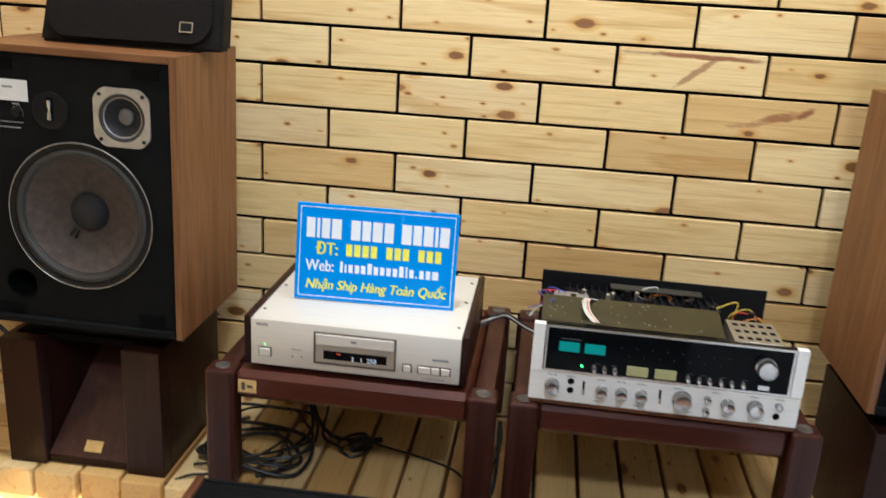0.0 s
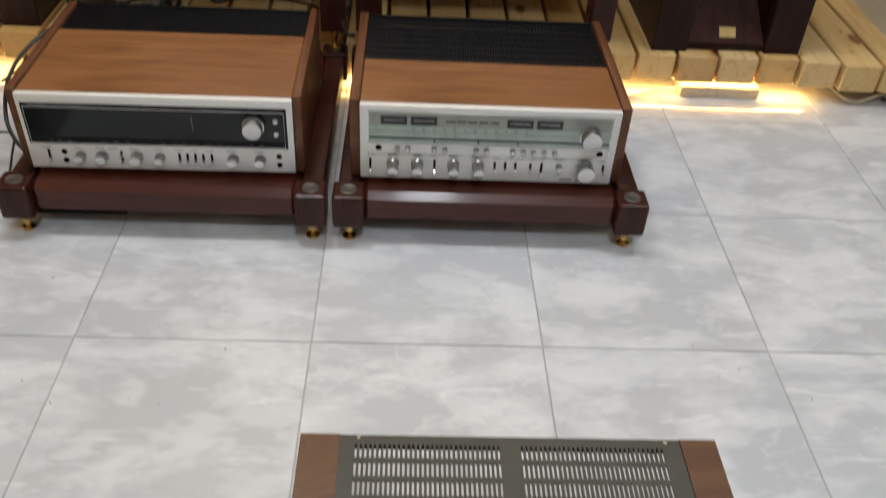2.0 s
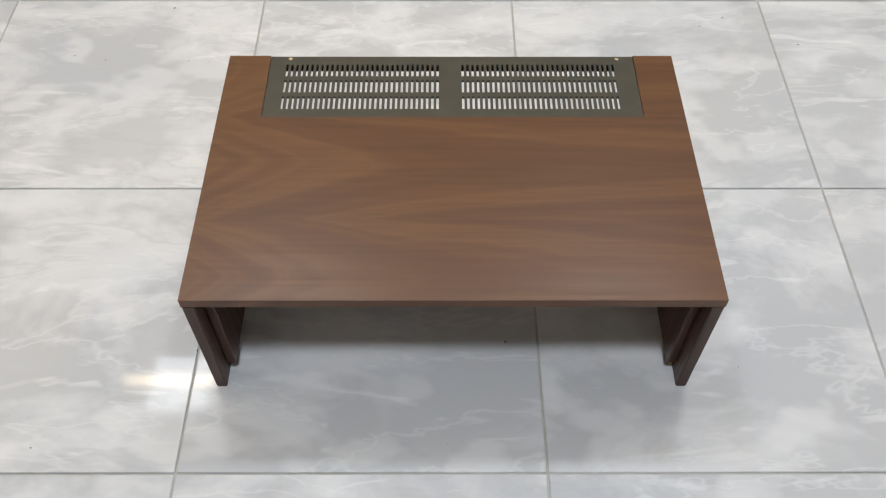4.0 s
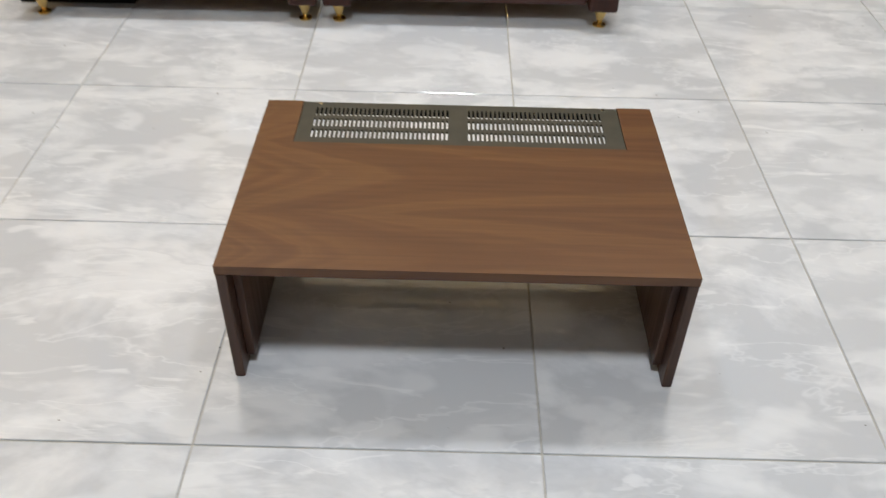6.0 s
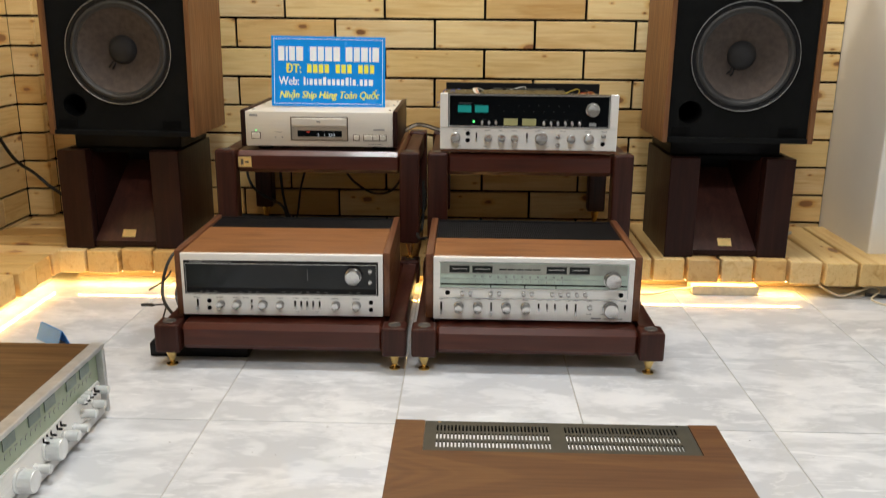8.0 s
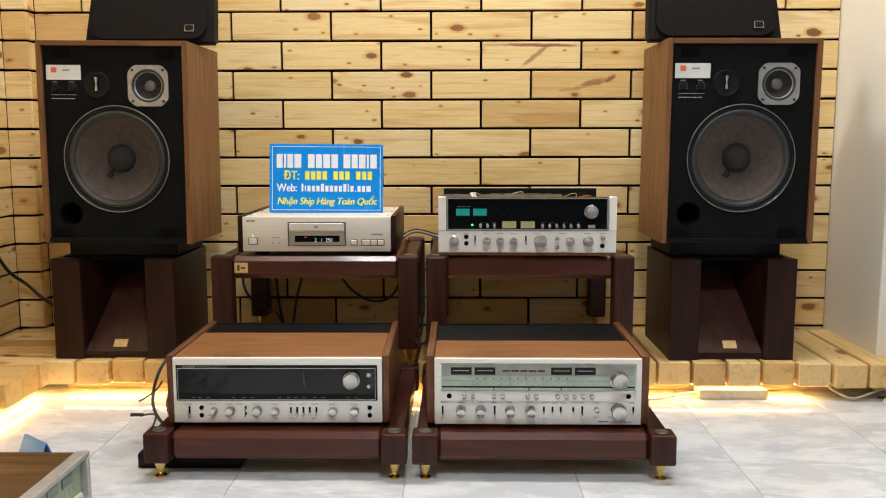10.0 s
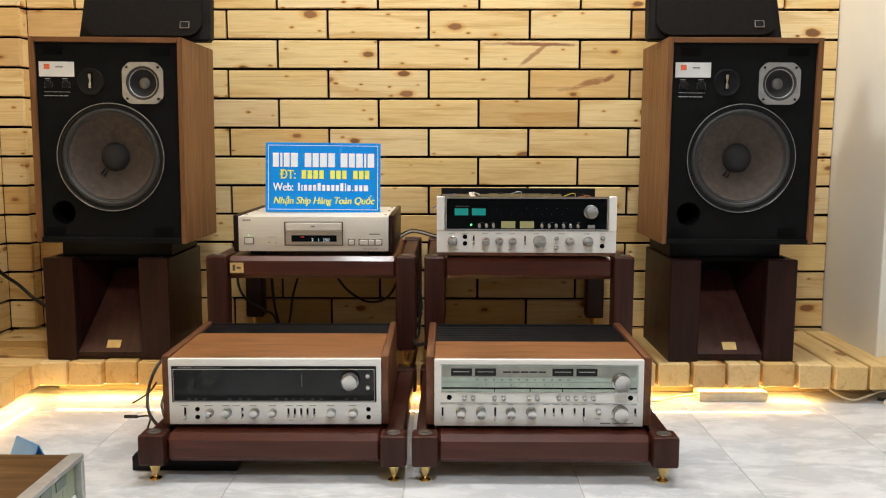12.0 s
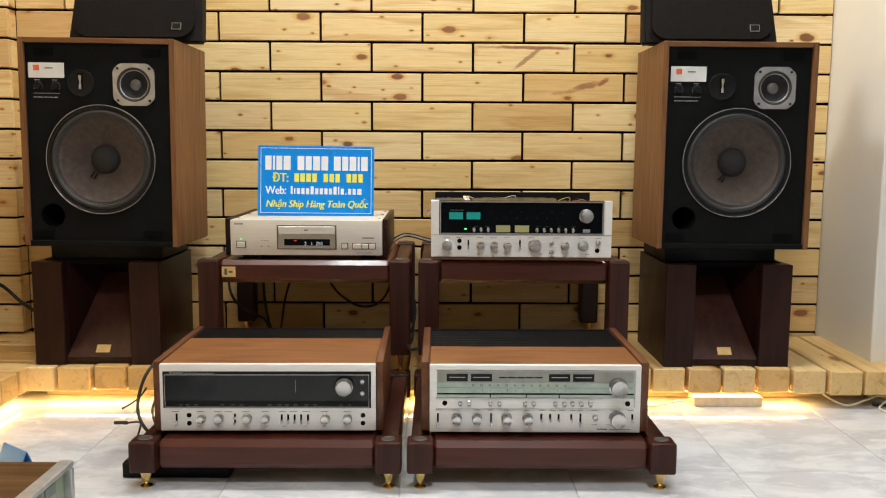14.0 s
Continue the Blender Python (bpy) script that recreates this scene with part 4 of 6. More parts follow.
def disc_player(m):
    t = thing("disc_player", m, "champagne silver disc player with dark wooden side panels", "disc player")
    w, d, h = 0.470, 0.385, 0.118
    s = 0.014
    b0 = 0.014
    for x in (-w / 2, w / 2 - s):
        part("side_panel", bbox(x, x + s, -0.0055, d, b0 - 0.002, h + 0.003, 0.003, 2), M_STAND, t, "dark wooden side panel", True)
    part("body", bbox(-w / 2 + s + 0.0005, w / 2 - s - 0.0005, 0.004, d - 0.004, b0 + 0.002, h - 0.001, 0.003, 2), M_CHAMP, t, "champagne metal body", True)
    face = part("faceplate", bbox(-w / 2 + s + 0.0005, w / 2 - s - 0.0005, -0.006, 0.0035, b0, h - 0.001, 0.003, 2), M_CHAMP, t, "champagne metal front", True)
    X = lambda u: -w / 2 + s + u * (w - 2 * s)
    Z = lambda v: h - v * (h - b0)
    fr = bmesh.new()
    box(fr, X(0.308), X(0.698), -0.0095, -0.0062, Z(0.18), Z(0.155))
    box(fr, X(0.308), X(0.698), -0.0095, -0.0062, Z(0.83), Z(0.805))
    box(fr, X(0.308), X(0.316), -0.0095, -0.0062, Z(0.804), Z(0.181))
    box(fr, X(0.690), X(0.698), -0.0095, -0.0062, Z(0.804), Z(0.181))
    part("bay_frame", fr, M_CHAMPDARK, face, "dark bronze frame")
    part("bay_panel", bbox(X(0.317), X(0.689), -0.0072, -0.0062, Z(0.80), Z(0.44)), M_BAY, face)
    tr = part("disc_tray", bbox(X(0.318), X(0.688), -0.012, -0.0065, Z(0.405), Z(0.185), 0.0012), M_CHAMP, t, "disc tray front")
    part("tray_mark", bbox(X(0.487), X(0.513), -0.0126, -0.0121, Z(0.31), Z(0.265)), M_MARK, tr)
    ds = part("display", bbox(X(0.355), X(0.655), -0.0086, -0.0073, Z(0.72), Z(0.54)), M_DIALBLACK, t, "black display with lit digits")
    for text, u in (("2", 0.487), ("1", 0.528), ("250", 0.562)):
        words(text, 0.0135, M_DIGIT, ds, X(u), -0.0092, Z(0.71), name="digits")
    part("record_light", bbox(X(0.418), X(0.438), -0.0092, -0.0087, Z(0.60), Z(0.575)), M_REDLED, ds)
    for u, v, bw, bh, nm in ((0.072, 0.70, 0.052, 0.155, "power_button"), (0.752, 0.735, 0.034, 0.135, "button"), (0.834, 0.735, 0.056, 0.135, "button"), (0.886, 0.735, 0.038, 0.135, "button"), (0.932, 0.735, 0.038, 0.135, "button")):
        bx = part(nm, bbox(X(u - bw / 2 - 0.006), X(u + bw / 2 + 0.006), -0.0072, -0.0061, Z(v + bh / 2 + 0.022), Z(v - bh / 2 - 0.022)), M_CHAMPDARK, t, "dark-rimmed champagne button")
        part("button_cap", bbox(X(u - bw / 2), X(u + bw / 2), -0.0115, -0.0073, Z(v + bh / 2), Z(v - bh / 2), 0.0008), M_CHAMP, bx)
    part("power_light", bbox(X(0.069), X(0.075), -0.0068, -0.0061, Z(0.56), Z(0.535)), M_GREENLED, t, "tiny lit indicator")
    pr = bmesh.new()
    bars(pr, X(0.030), Z(0.145), [0.0052, 0.0058, 0.0055, 0.0052], 0.0052, -0.0061, 0.18)
    for u in (0.20, 0.245):
        box(pr, X(u), X(u) + 0.004, -0.0067, -0.0061, Z(0.765), Z(0.735))
    bars(pr, X(0.20), Z(0.60), [0.006, 0.008, 0.007], 0.0014, -0.0061, 0.6)
    bars(pr, X(0.868), Z(0.525), [0.034], 0.0038, -0.0061)
    bars(pr, X(0.83), Z(0.93), [0.008, 0.012, 0.010, 0.012], 0.0014, -0.0061, 0.6)
    tagged(part("panel_print", pr, M_MARK, face, "small grey printed marks"), kind="stuff")
    foot = mesh_of("foot", lathe([(0, 0), (0.022, 0), (0.024, 0.013), (0, 0.013)], 20, "z"), M_BLACK, True)
    for x in (-w / 2 + 0.06, w / 2 - 0.06):
        for y in (0.05, d - 0.05):
            share("foot", foot, t, Matrix.Translation((x, y, 0)))
    screw = mesh_of("screw", lathe([(0.004, 0), (0.0036, 0.002), (0, 0.0022)], 10, "z"), M_BRIGHT, True)
    for x in (X(0.03), X(0.97)):
        for y in (0.05, 0.2, 0.33):
            share("screw", screw, t, Matrix.Translation((x, y, h - 0.001)))
    return t


DECK = HIGHTOP - 0.004
disc_player(Matrix.Translation((-0.298, 0.897, DECK)))


# ---- blue shop sign ----
def sign(m):
    t = thing("shop_sign", m, "bright blue rectangular sign with white and yellow print on disc player", "sign")
    w, h = 0.352, 0.214
    face = part("board", bbox(-w / 2, w / 2, 0, 0.004, 0, h, 0.0008), M_SIGN, t, "glossy blue board")
    br = bmesh.new()
    i = 0.008
    box(br, -w / 2 + i, w / 2 - i, -0.0008, -0.0001, h - i - 0.0014, h - i)
    box(br, -w / 2 + i, w / 2 - i, -0.0008, -0.0001, i, i + 0.0014)
    box(br, -w / 2 + i, -w / 2 + i + 0.0014, -0.0008, -0.0001, i + 0.0015, h - i - 0.0015)
    box(br, w / 2 - i - 0.0014, w / 2 - i, -0.0008, -0.0001, i + 0.0015, h - i - 0.0015)
    part("border", br, M_WHITEINK, face, "thin white border line")
    for x0, wides in ((-0.154, (20, 7, 19, 23)), (-0.057, (22, 20, 23, 22)), (0.053, (23, 20, 22, 7, 22))):
        x = x0
        for wd in wides:
            part("headline_bar", bbox(x, x + wd * 0.00092, -0.0008, -0.0001, 0.139, 0.182), M_WHITEINK, face, "white bar of the headline")
            x += wd * 0.00092 + 0.0042
    words("ĐT:", 0.0385, M_YELLOWINK, face, -0.132, -0.0004, 0.103, 0.048, name="lettering", bold=0.0010)
    for x0, n in ((-0.066, 4), (0.022, 3), (0.092, 3)):
        for k in range(n):
            part("number_bar", bbox(x0 + k * 0.0180, x0 + k * 0.0180 + 0.0135, -0.0008, -0.0001, 0.103, 0.129), M_YELLOWINK, face, "yellow bar in place of a digit")
    words("Web:", 0.0350, M_WHITEINK, face, -0.153, -0.0004, 0.066, 0.062, name="lettering", bold=0.0009)
    web = bmesh.new()
    x = -0.077
    for k, wd in enumerate((6, 4, 10, 10, 10, 10, 10, 10, 10, 10, 10, 4, 10, 4, 10, 10, 14)):
        tall = 0.024 if k in (0, 5, 11, 10) else 0.018
        if k == 13:
            box(web, x, x + 0.003, -0.0008, -0.0001, 0.066, 0.070)
        else:
            box(web, x, x + wd * 0.00095, -0.0008, -0.0001, 0.066, 0.066 + tall)
        x += wd * 0.00095 + 0.0044
    tagged(part("address_line", web, M_WHITEINK, face, "white bars in place of a web address"), kind="stuff")
    words("Nhận Ship Hàng Toàn Quốc", 0.0300, M_YELLOWINK, face, -0.153, -0.0004, 0.026, 0.312, 0.25, name="lettering", bold=0.0008)
    return t


sign(Matrix.Translation((-0.289, 1.030, DECK + 0.118)) @ pose(0, 0, 0, -6.5, 0.6, 3.5))


# ---- uncovered receiver with its works showing ----
def bare_receiver(m):
    t = thing("receiver", m, "uncovered vintage receiver with teal meters and visible circuit boards", "receiver", "vintage receivers")
    w, h = 0.520, 0.178
    b0 = 0.014
    part("chassis", bbox(-w / 2 + 0.020, w / 2 - 0.020, 0.012, 0.30, b0, b0 + 0.05), M_TIN, t, "bare metal chassis")
    face = part("faceplate", bbox(-w / 2, w / 2, -0.006, 0.006, b0, b0 + 0.064, 0.0015), M_SILVER, t, "brushed silver lower panel")
    for a in (-1, 1):
        x0, x1 = sorted((a * w / 2, a * (w / 2 - 0.023)))
        part("end_cap", bbox(x0, x1, -0.008, 0.006, b0 + 0.0645, h, 0.0015), M_SILVER, t, "silver end cap")
    part("base_rail", bbox(-w / 2 + 0.002, w / 2 - 0.002, -0.003, 0.010, 0.0055, b0 - 0.0005), M_WALNUTSHADE, t, "walnut base rail")
    X = lambda u: (u - 0.5) * w
    Z = lambda v: h - v * (h - b0)
    win = part("dial_window", bbox(-w / 2 + 0.0235, w / 2 - 0.0235, -0.004, 0.006, b0 + 0.0645, h - 0.001), M_DIALBLACK, t, "glossy black dial window")
    rim = bmesh.new()
    xa, xb, za, zb = -w / 2 + 0.0245, w / 2 - 0.0245, b0 + 0.0655, h - 0.002
    box(rim, xa, xb, -0.0085, -0.0042, zb - 0.0042, zb)
    box(rim, xa, xb, -0.0085, -0.0042, za, za + 0.0042)
    box(rim, xa, xa + 0.004, -0.0085, -0.0042, za + 0.0043, zb - 0.0043)
    box(rim, xb - 0.004, xb, -0.0085, -0.0042, za + 0.0043, zb - 0.0043)
    part("rim", rim, M_BRIGHT, win, "thin bright rim")
    for u in (0.100, 0.196):
        part("meter", bbox(X(u), X(u + 0.076), -0.0062, -0.0042, Z(0.335), Z(0.215)), M_TEAL, t, "teal-lit meter")
    for u in (0.360, 0.464):
        part("meter", bbox(X(u), X(u + 0.078), -0.0062, -0.0042, Z(0.560), Z(0.440)), M_CREAM, t, "cream-lit meter")
    knob(t, X(0.857), Z(0.27), 0.0185, 0.022, name="tuning_knob", y=-0.0042, label="large bright tuning knob")
    for u in (0.238, 0.277, 0.316, 0.586, 0.626, 0.665, 0.706, 0.745, 0.786):
        knob(t, X(u), Z(0.52), 0.0062, 0.011, name="push_button", y=-0.0042).scale = (0.6, 1.0, 1.0)
    part("power_light", bbox(X(0.186), X(0.196), -0.0058, -0.0043, Z(0.515), Z(0.490)), M_GREENLED, t, "lit green indicator")
    part("brand_plate", bbox(X(0.840), X(0.880), -0.0062, -0.0043, Z(0.56), Z(0.50)), M_BRIGHT, t, "plain bright plate")
    for u, r in ((0.088, 0.0132), (0.275, 0.0106), (0.350, 0.0106), (0.424, 0.0106), (0.575, 0.0170), (0.742, 0.0115), (0.842, 0.0138)):
        knob(t, X(u), Z(0.79), r, 0.022, y=-0.006)
    for u, v in ((0.668, 0.745), (0.668, 0.905), (0.925, 0.735)):
        knob(t, X(u), Z(v), 0.0062, 0.013, y=-0.006)
    for u, v in ((0.158, 0.715), (0.158, 0.835), (0.922, 0.875)):
        socket(t, X(u), Z(v), 0.0052, y=-0.006)
    for u in (0.207, 0.493):
        lever(t, X(u), Z(0.775), 0.017, y=-0.006)
    pr = bmesh.new()
    for u in (0.07, 0.14, 0.255, 0.33, 0.405, 0.54, 0.68, 0.82, 0.91):
        bars(pr, X(u), Z(0.66), [0.005, 0.006, 0.004], 0.0014, -0.0061, 0.6)
    for u in (0.10, 0.25, 0.40, 0.60, 0.73, 0.86):
        bars(pr, X(u), Z(0.945), [0.004, 0.005], 0.0012, -0.0061, 0.6)
    tagged(part("panel_print", pr, M_MARK, face, "small grey printed legends"), kind="stuff")
    mk = bmesh.new()
    bars(mk, X(0.105), Z(0.185), [0.012, 0.010, 0.014], 0.0028, -0.0042, 0.5)
    for k in range(15):
        bars(mk, X(0.33 + 0.028 * k), Z(0.22 + 0.10 * (k % 2)), [0.002], 0.002, -0.0042)
    for u in (0.24, 0.30, 0.58, 0.63, 0.70, 0.78):
        bars(mk, X(u), Z(0.465), [0.006, 0.004], 0.0014, -0.0042, 0.6)
    tagged(part("dial_print", mk, M_DIMPRINT, win, "faint grey dial print"), kind="stuff")
    # works behind the front
    sheet = part("front_board", bbox(-w / 2 + 0.022, 0.125, 0.012, 0.016, 0.09, h - 0.006), M_PCB, t)
    tilted = bbox(-w / 2 + 0.012, 0.118, 0.0, 0.112, 0.0, 0.0025)
    bmesh.ops.transform(tilted, matrix=Matrix.Translation((0, 0.062, h - 0.022)) @ pose(0, 0, 0, 8, 0, 0), verts=tilted.verts)
    pcb = part("circuit_board", tilted, M_PCB, t, "olive circuit board")
    solder = bmesh.new()
    r = random.Random(9)
    for k in range(34):
        x, y = r.uniform(-0.235, 0.105), r.uniform(0.070, 0.165)
        z = h - 0.0195 + (y - 0.062) * math.tan(radians(8))
        box(solder, x - 0.0010, x + 0.0010, y - 0.0010, y + 0.0010, z - 0.001, z + 0.0012)
    tagged(part("solder_joints", solder, M_TIN, pcb), kind="stuff")
    part("tuner_box", bbox(0.130, 0.225, 0.035, 0.150, 0.07, h - 0.012, 0.001), M_TIN, t, "perforated tuner shield box")
    hole = mesh_of("shield_hole", bbox(-0.005, 0.005, -0.006, 0.006, -0.0003, 0.0003), M_HOLE)
    for k in range(5):
        for j in range(3):
            share("shield_hole", hole, t, Matrix.Translation((0.145 + 0.017 * k, 0.056 + 0.035 * j, h - 0.0115)))
    part("rear_panel", bbox(-w / 2 + 0.006, w / 2 - 0.016, 0.302, 0.305, b0, 0.186, 0.001), M_BLACK, t, "black rear panel")
    part("heat_sink", bbox(-0.20, 0.14, 0.235, 0.298, 0.07, 0.150, 0.002), M_SATIN, t, "black heat sink")
    fin = mesh_of("fin", bbox(-0.001, 0.001, -0.03, 0.03, 0, 0.012), M_SATIN)
    for k in range(20):
        share("fin", fin, t, Matrix.Translation((-0.19 + 0.0165 * k, 0.266, 0.1505)))
    part("transformer", bbox(-0.225, -0.150, 0.19, 0.23, 0.065, 0.165, 0.004), M_GREYMETAL, t, "grey transformer")
    part("shelf_plate", bbox(-0.10, 0.10, 0.268, 0.300, 0.166, 0.169), M_OLIVE, t)
    can = mesh_of("capacitor", lathe([(0, 0), (0.007, 0), (0.007, 0.022), (0.006, 0.023), (0, 0.023)], 14, "z"), M_BLACK, True)
    tin = mesh_of("capacitor", lathe([(0, 0), (0.005, 0), (0.005, 0.018), (0.004, 0.019), (0, 0.019)], 12, "z"), M_TIN, True)
    for k in range(16):
        share("capacitor", can if k % 3 else tin, t, Matrix.Translation((r.uniform(-0.20, 0.19), r.uniform(0.175, 0.255), 0.151 if k % 2 else 0.145)))
    for k in range(18):
        col = ("red", "yellow", "blue", "white", "orange")[k % 5]
        x, y = r.choice((-0.215, -0.09, -0.02, 0.10, 0.16, 0.20)) + r.uniform(-0.025, 0.025), r.uniform(0.15, 0.29)
        z = 0.150 + r.uniform(0, 0.012)
        pts = [(x, y, z - 0.03), (x + r.uniform(-0.012, 0.012), y + r.uniform(-0.012, 0.012), z + r.uniform(-0.005, 0.014)), (x + r.uniform(-0.045, 0.045), y + r.uniform(-0.02, 0.02), z + r.uniform(-0.005, 0.012)), (x + r.uniform(-0.07, 0.07), y + r.uniform(-0.03, 0.03), z - 0.03)]
        part("wire", tube(pts, 0.0012, 5, 5), M_WIRES[col], t, smooth=True)
    for k in range(5):
        x = -0.165 + 0.003 * k
        part("ribbon_wire", tube([(x + 0.022, 0.070, h - 0.018), (x + 0.006, 0.085, h - 0.006), (x, 0.110, h + 0.002), (x + 0.004, 0.150, h + 0.002), (x + 0.03, 0.178, h - 0.01)], 0.0014, 5, 5), M_WIRES[("white", "white", "white", "orange", "white")[k]], t, smooth=True)
    foot = mesh_of("foot", bbox(-0.02, 0.02, -0.02, 0.02, 0, b0, 0.002), M_BLACK)
    for x in (-w / 2 + 0.06, w / 2 - 0.06):
        for y in (0.06, 0.26):
            share("foot", foot, t, Matrix.Translation((x, y, 0)))
    return t


bare_receiver(Matrix.Translation((0.324, 0.876, DECK)) @ pose(0, 0, 0, 0, 0, -0.8))


# ---- loudspeakers on horn-shaped stands ----
M_DOME = plain("grey_dome", (0.16, 0.15, 0.14), 0.4, 0.3)


def loudspeaker(m, label):
    t = thing("loudspeaker", m, label, "loudspeaker", "pair of loudspeakers")
    w, d, h, e, rec = 0.447, 0.330, 0.600, 0.015, 0.012
    for x in (-w / 2, w / 2 - e):
        part("side_panel", bbox(x, x + e, 0, d, 0, h, 0.0012), M_TEAK, t, "teak veneer side panel")
    part("top_panel", bbox(-w / 2 + e + 0.0004, w / 2 - e - 0.0004, 0.0004, d, h - e, h - 0.0004, 0.0010), M_TEAKX, t, "teak veneer top panel")
    part("bottom_panel", bbox(-w / 2 + e + 0.0004, w / 2 - e - 0.0004, 0.0004, d, 0.0004, e, 0.0010), M_BAFFLE, t)
    part("back_panel", bbox(-w / 2 + e, w / 2 - e, d - 0.012, d - 0.002, e + 0.0005, h - e - 0.0005), M_BAFFLE, t)
    # baffle with holes for the port and the drivers
    bm = bmesh.new()
    x0, x1, z0, z1 = -w / 2 + e + 0.0005, w / 2 - e - 0.0005, e + 0.0005, h - e - 0.0005
    loops = [[(x0, z0), (x1, z0), (x1, z1), (x0, z1)]]
    for hx, hz, hr, n in ((-0.1437, 0.088, 0.034, 32), (0.003, 0.253, 0.1445, 64), (0.104, 0.470, 0.0495, 40)):
        loops.append([(hx + hr * math.cos(2 * math.pi * k / n), hz + hr * math.sin(2 * math.pi * k / n)) for k in range(n)])
    rim = []
    for q in loops:
        vs = [bm.verts.new((x, rec, z)) for x, z in q]
        rim += [bm.edges.new((vs[k], vs[(k + 1) % len(vs)])) for k in range(len(vs))]
    bmesh.ops.triangle_fill(bm, edges=rim, use_beauty=True, normal=(0, -1, 0))
    part("baffle", bm, M_BAFFLE, t, "matt black baffle with round port")
    part("port_tube", lathe([(0.0338, -0.10), (0.0338, 0.0), (0.0362, 0.0012), (0.0368, 0.0)], 32, at=(-0.1437, rec - 0.0004, 0.088)), M_HOLE, t, "black port tube", True)
    # woofer
    cx, cz = 0.003, 0.253
    Y = rec - 0.0005
    wf = part("woofer", lathe([(0.159, 0.0), (0.159, 0.005), (0.1575, 0.0062), (0.155, 0.0062), (0.1535, 0.0045), (0.146, 0.0045), (0.143, 0.0005)], 64, at=(cx, Y, cz)), M_SATIN, t, "large paper-cone woofer", True)
    part("bright_edge", lathe([(0.1590, 0.0050), (0.1584, 0.0066), (0.1572, 0.0066), (0.1568, 0.0060)], 64, at=(cx, Y, cz)), M_GREYMETAL, wf, "thin silver edge", True)
    part("surround", lathe([(0.1445, 0.002), (0.141, 0.0052), (0.137, 0.0062), (0.133, 0.0045), (0.1305, 0.0010), (0.1285, 0.0018), (0.1265, -0.0005), (0.1240, 0.0)], 64, at=(cx, Y, cz)), M_RUBBER, wf, "dark ribbed surround", True)
    prof, r, y = [], 0.1245, 0.0
    for k in range(30):
        f = k / 29
        prof.append((0.1245 - f * 0.0875, -0.040 * f ** 0.85 + (0.0006 if k % 2 else 0)))
    part("cone", lathe(prof, 64, at=(cx, Y, cz)), M_CONE, wf, "brown-grey ribbed paper cone", True)
    part("dust_cap", lathe([(0.0430, -0.0385), (0.0405, -0.030), (0.034, -0.0225), (0.024, -0.0175), (0.012, -0.0150), (0, -0.0142)], 40, at=(cx - 0.001, Y, cz + 0.002)), M_DUST, wf, "dark domed dust cap", True)
    part("lead_wire", tube([(cx - 0.030, Y + 0.028, cz - 0.034), (cx - 0.036, Y + 0.020, cz - 0.044), (cx - 0.042, Y + 0.026, cz - 0.050)], 0.0022), M_BLACK, wf, smooth=True)
    part("lead_wire", tube([(cx - 0.022, Y + 0.028, cz - 0.038), (cx - 0.027, Y + 0.020, cz - 0.050), (cx - 0.032, Y + 0.026, cz - 0.056)], 0.0022), M_BLACK, wf, smooth=True)
    bolt = mesh_of("bolt", lathe([(0.004, 0), (0.0036, 0.003), (0, 0.0033)], 8), M_SATIN, True)
    for k in range(8):
        a = 2 * math.pi * (k + 0.5) / 8
        share("bolt", bolt, wf, Matrix.Translation((cx + 0.1495 * math.cos(a), Y - 0.0044, cz + 0.1495 * math.sin(a))))
    # midrange with its silver octagonal frame
    tx, tz, q, c = 0.104, 0.470, 0.060, 0.020
    octo = [(-q + c, -q), (q - c, -q), (q, -q + c), (q, q - c), (q - c, q), (-q + c, q), (-q, q - c), (-q, -q + c)]
    bm = bmesh.new()
    n = 48
    outer = []
    for k in range(n):
        a = 2 * math.pi * k / n
        dx, dz = math.cos(a), math.sin(a)
        s = min(q / max(abs(dx), abs(dz)), (2 * q - c) / (abs(dx) + abs(dz)))
        outer.append((tx + s * dx, tz + s * dz))
    inner = [(tx + 0.049 * math.cos(2 * math.pi * k / n), tz + 0.049 * math.sin(2 * math.pi * k / n)) for k in range(n)]
    vo = [bm.verts.new((x, Y - 0.004, z)) for x, z in outer]
    vb = [bm.verts.new((x, Y, z)) for x, z in outer]
    vi = [bm.verts.new((x, Y - 0.004, z)) for x, z in inner]
    vd = [bm.verts.new((x, Y + 0.004, z)) for x, z in inner]
    for k in range(n):
        j = (k + 1) % n
        bm.faces.new((vo[k], vi[k], vi[j], vo[j]))
        bm.faces.new((vo[j], vb[j], vb[k], vo[k]))
        bm.faces.new((vi[k], vd[k], vd[j], vi[j]))
    bmesh.ops.recalc_face_normals(bm, faces=bm.faces)
    mid = part("midrange", bm, M_GREYMETAL, t, "midrange driver in silver octagonal frame")
    part("surround", lathe([(0.0492, 0.0028), (0.047, 0.0040), (0.043, 0.0030), (0.0415, 0.0)], 40, at=(tx, Y, tz)), M_RUBBER, mid, smooth=True)
    part("inner_ring", lathe([(0.0418, 0.0004), (0.0412, 0.0016), (0.0398, 0.0010), (0.0394, -0.0016)], 40, at=(tx, Y, tz)), M_GREYMETAL, mid, "thin silver ring", True)
    part("cone", lathe([(0.0415, 0.0), (0.030, -0.010), (0.0165, -0.018)], 40, at=(tx, Y, tz)), M_DUST, mid, smooth=True)
    part("dust_cap", lathe([(0.0170, -0.0175), (0.0150, -0.0125), (0.008, -0.0095), (0, -0.0088)], 28, at=(tx, Y, tz)), M_DOME, mid, "grey dome", True)
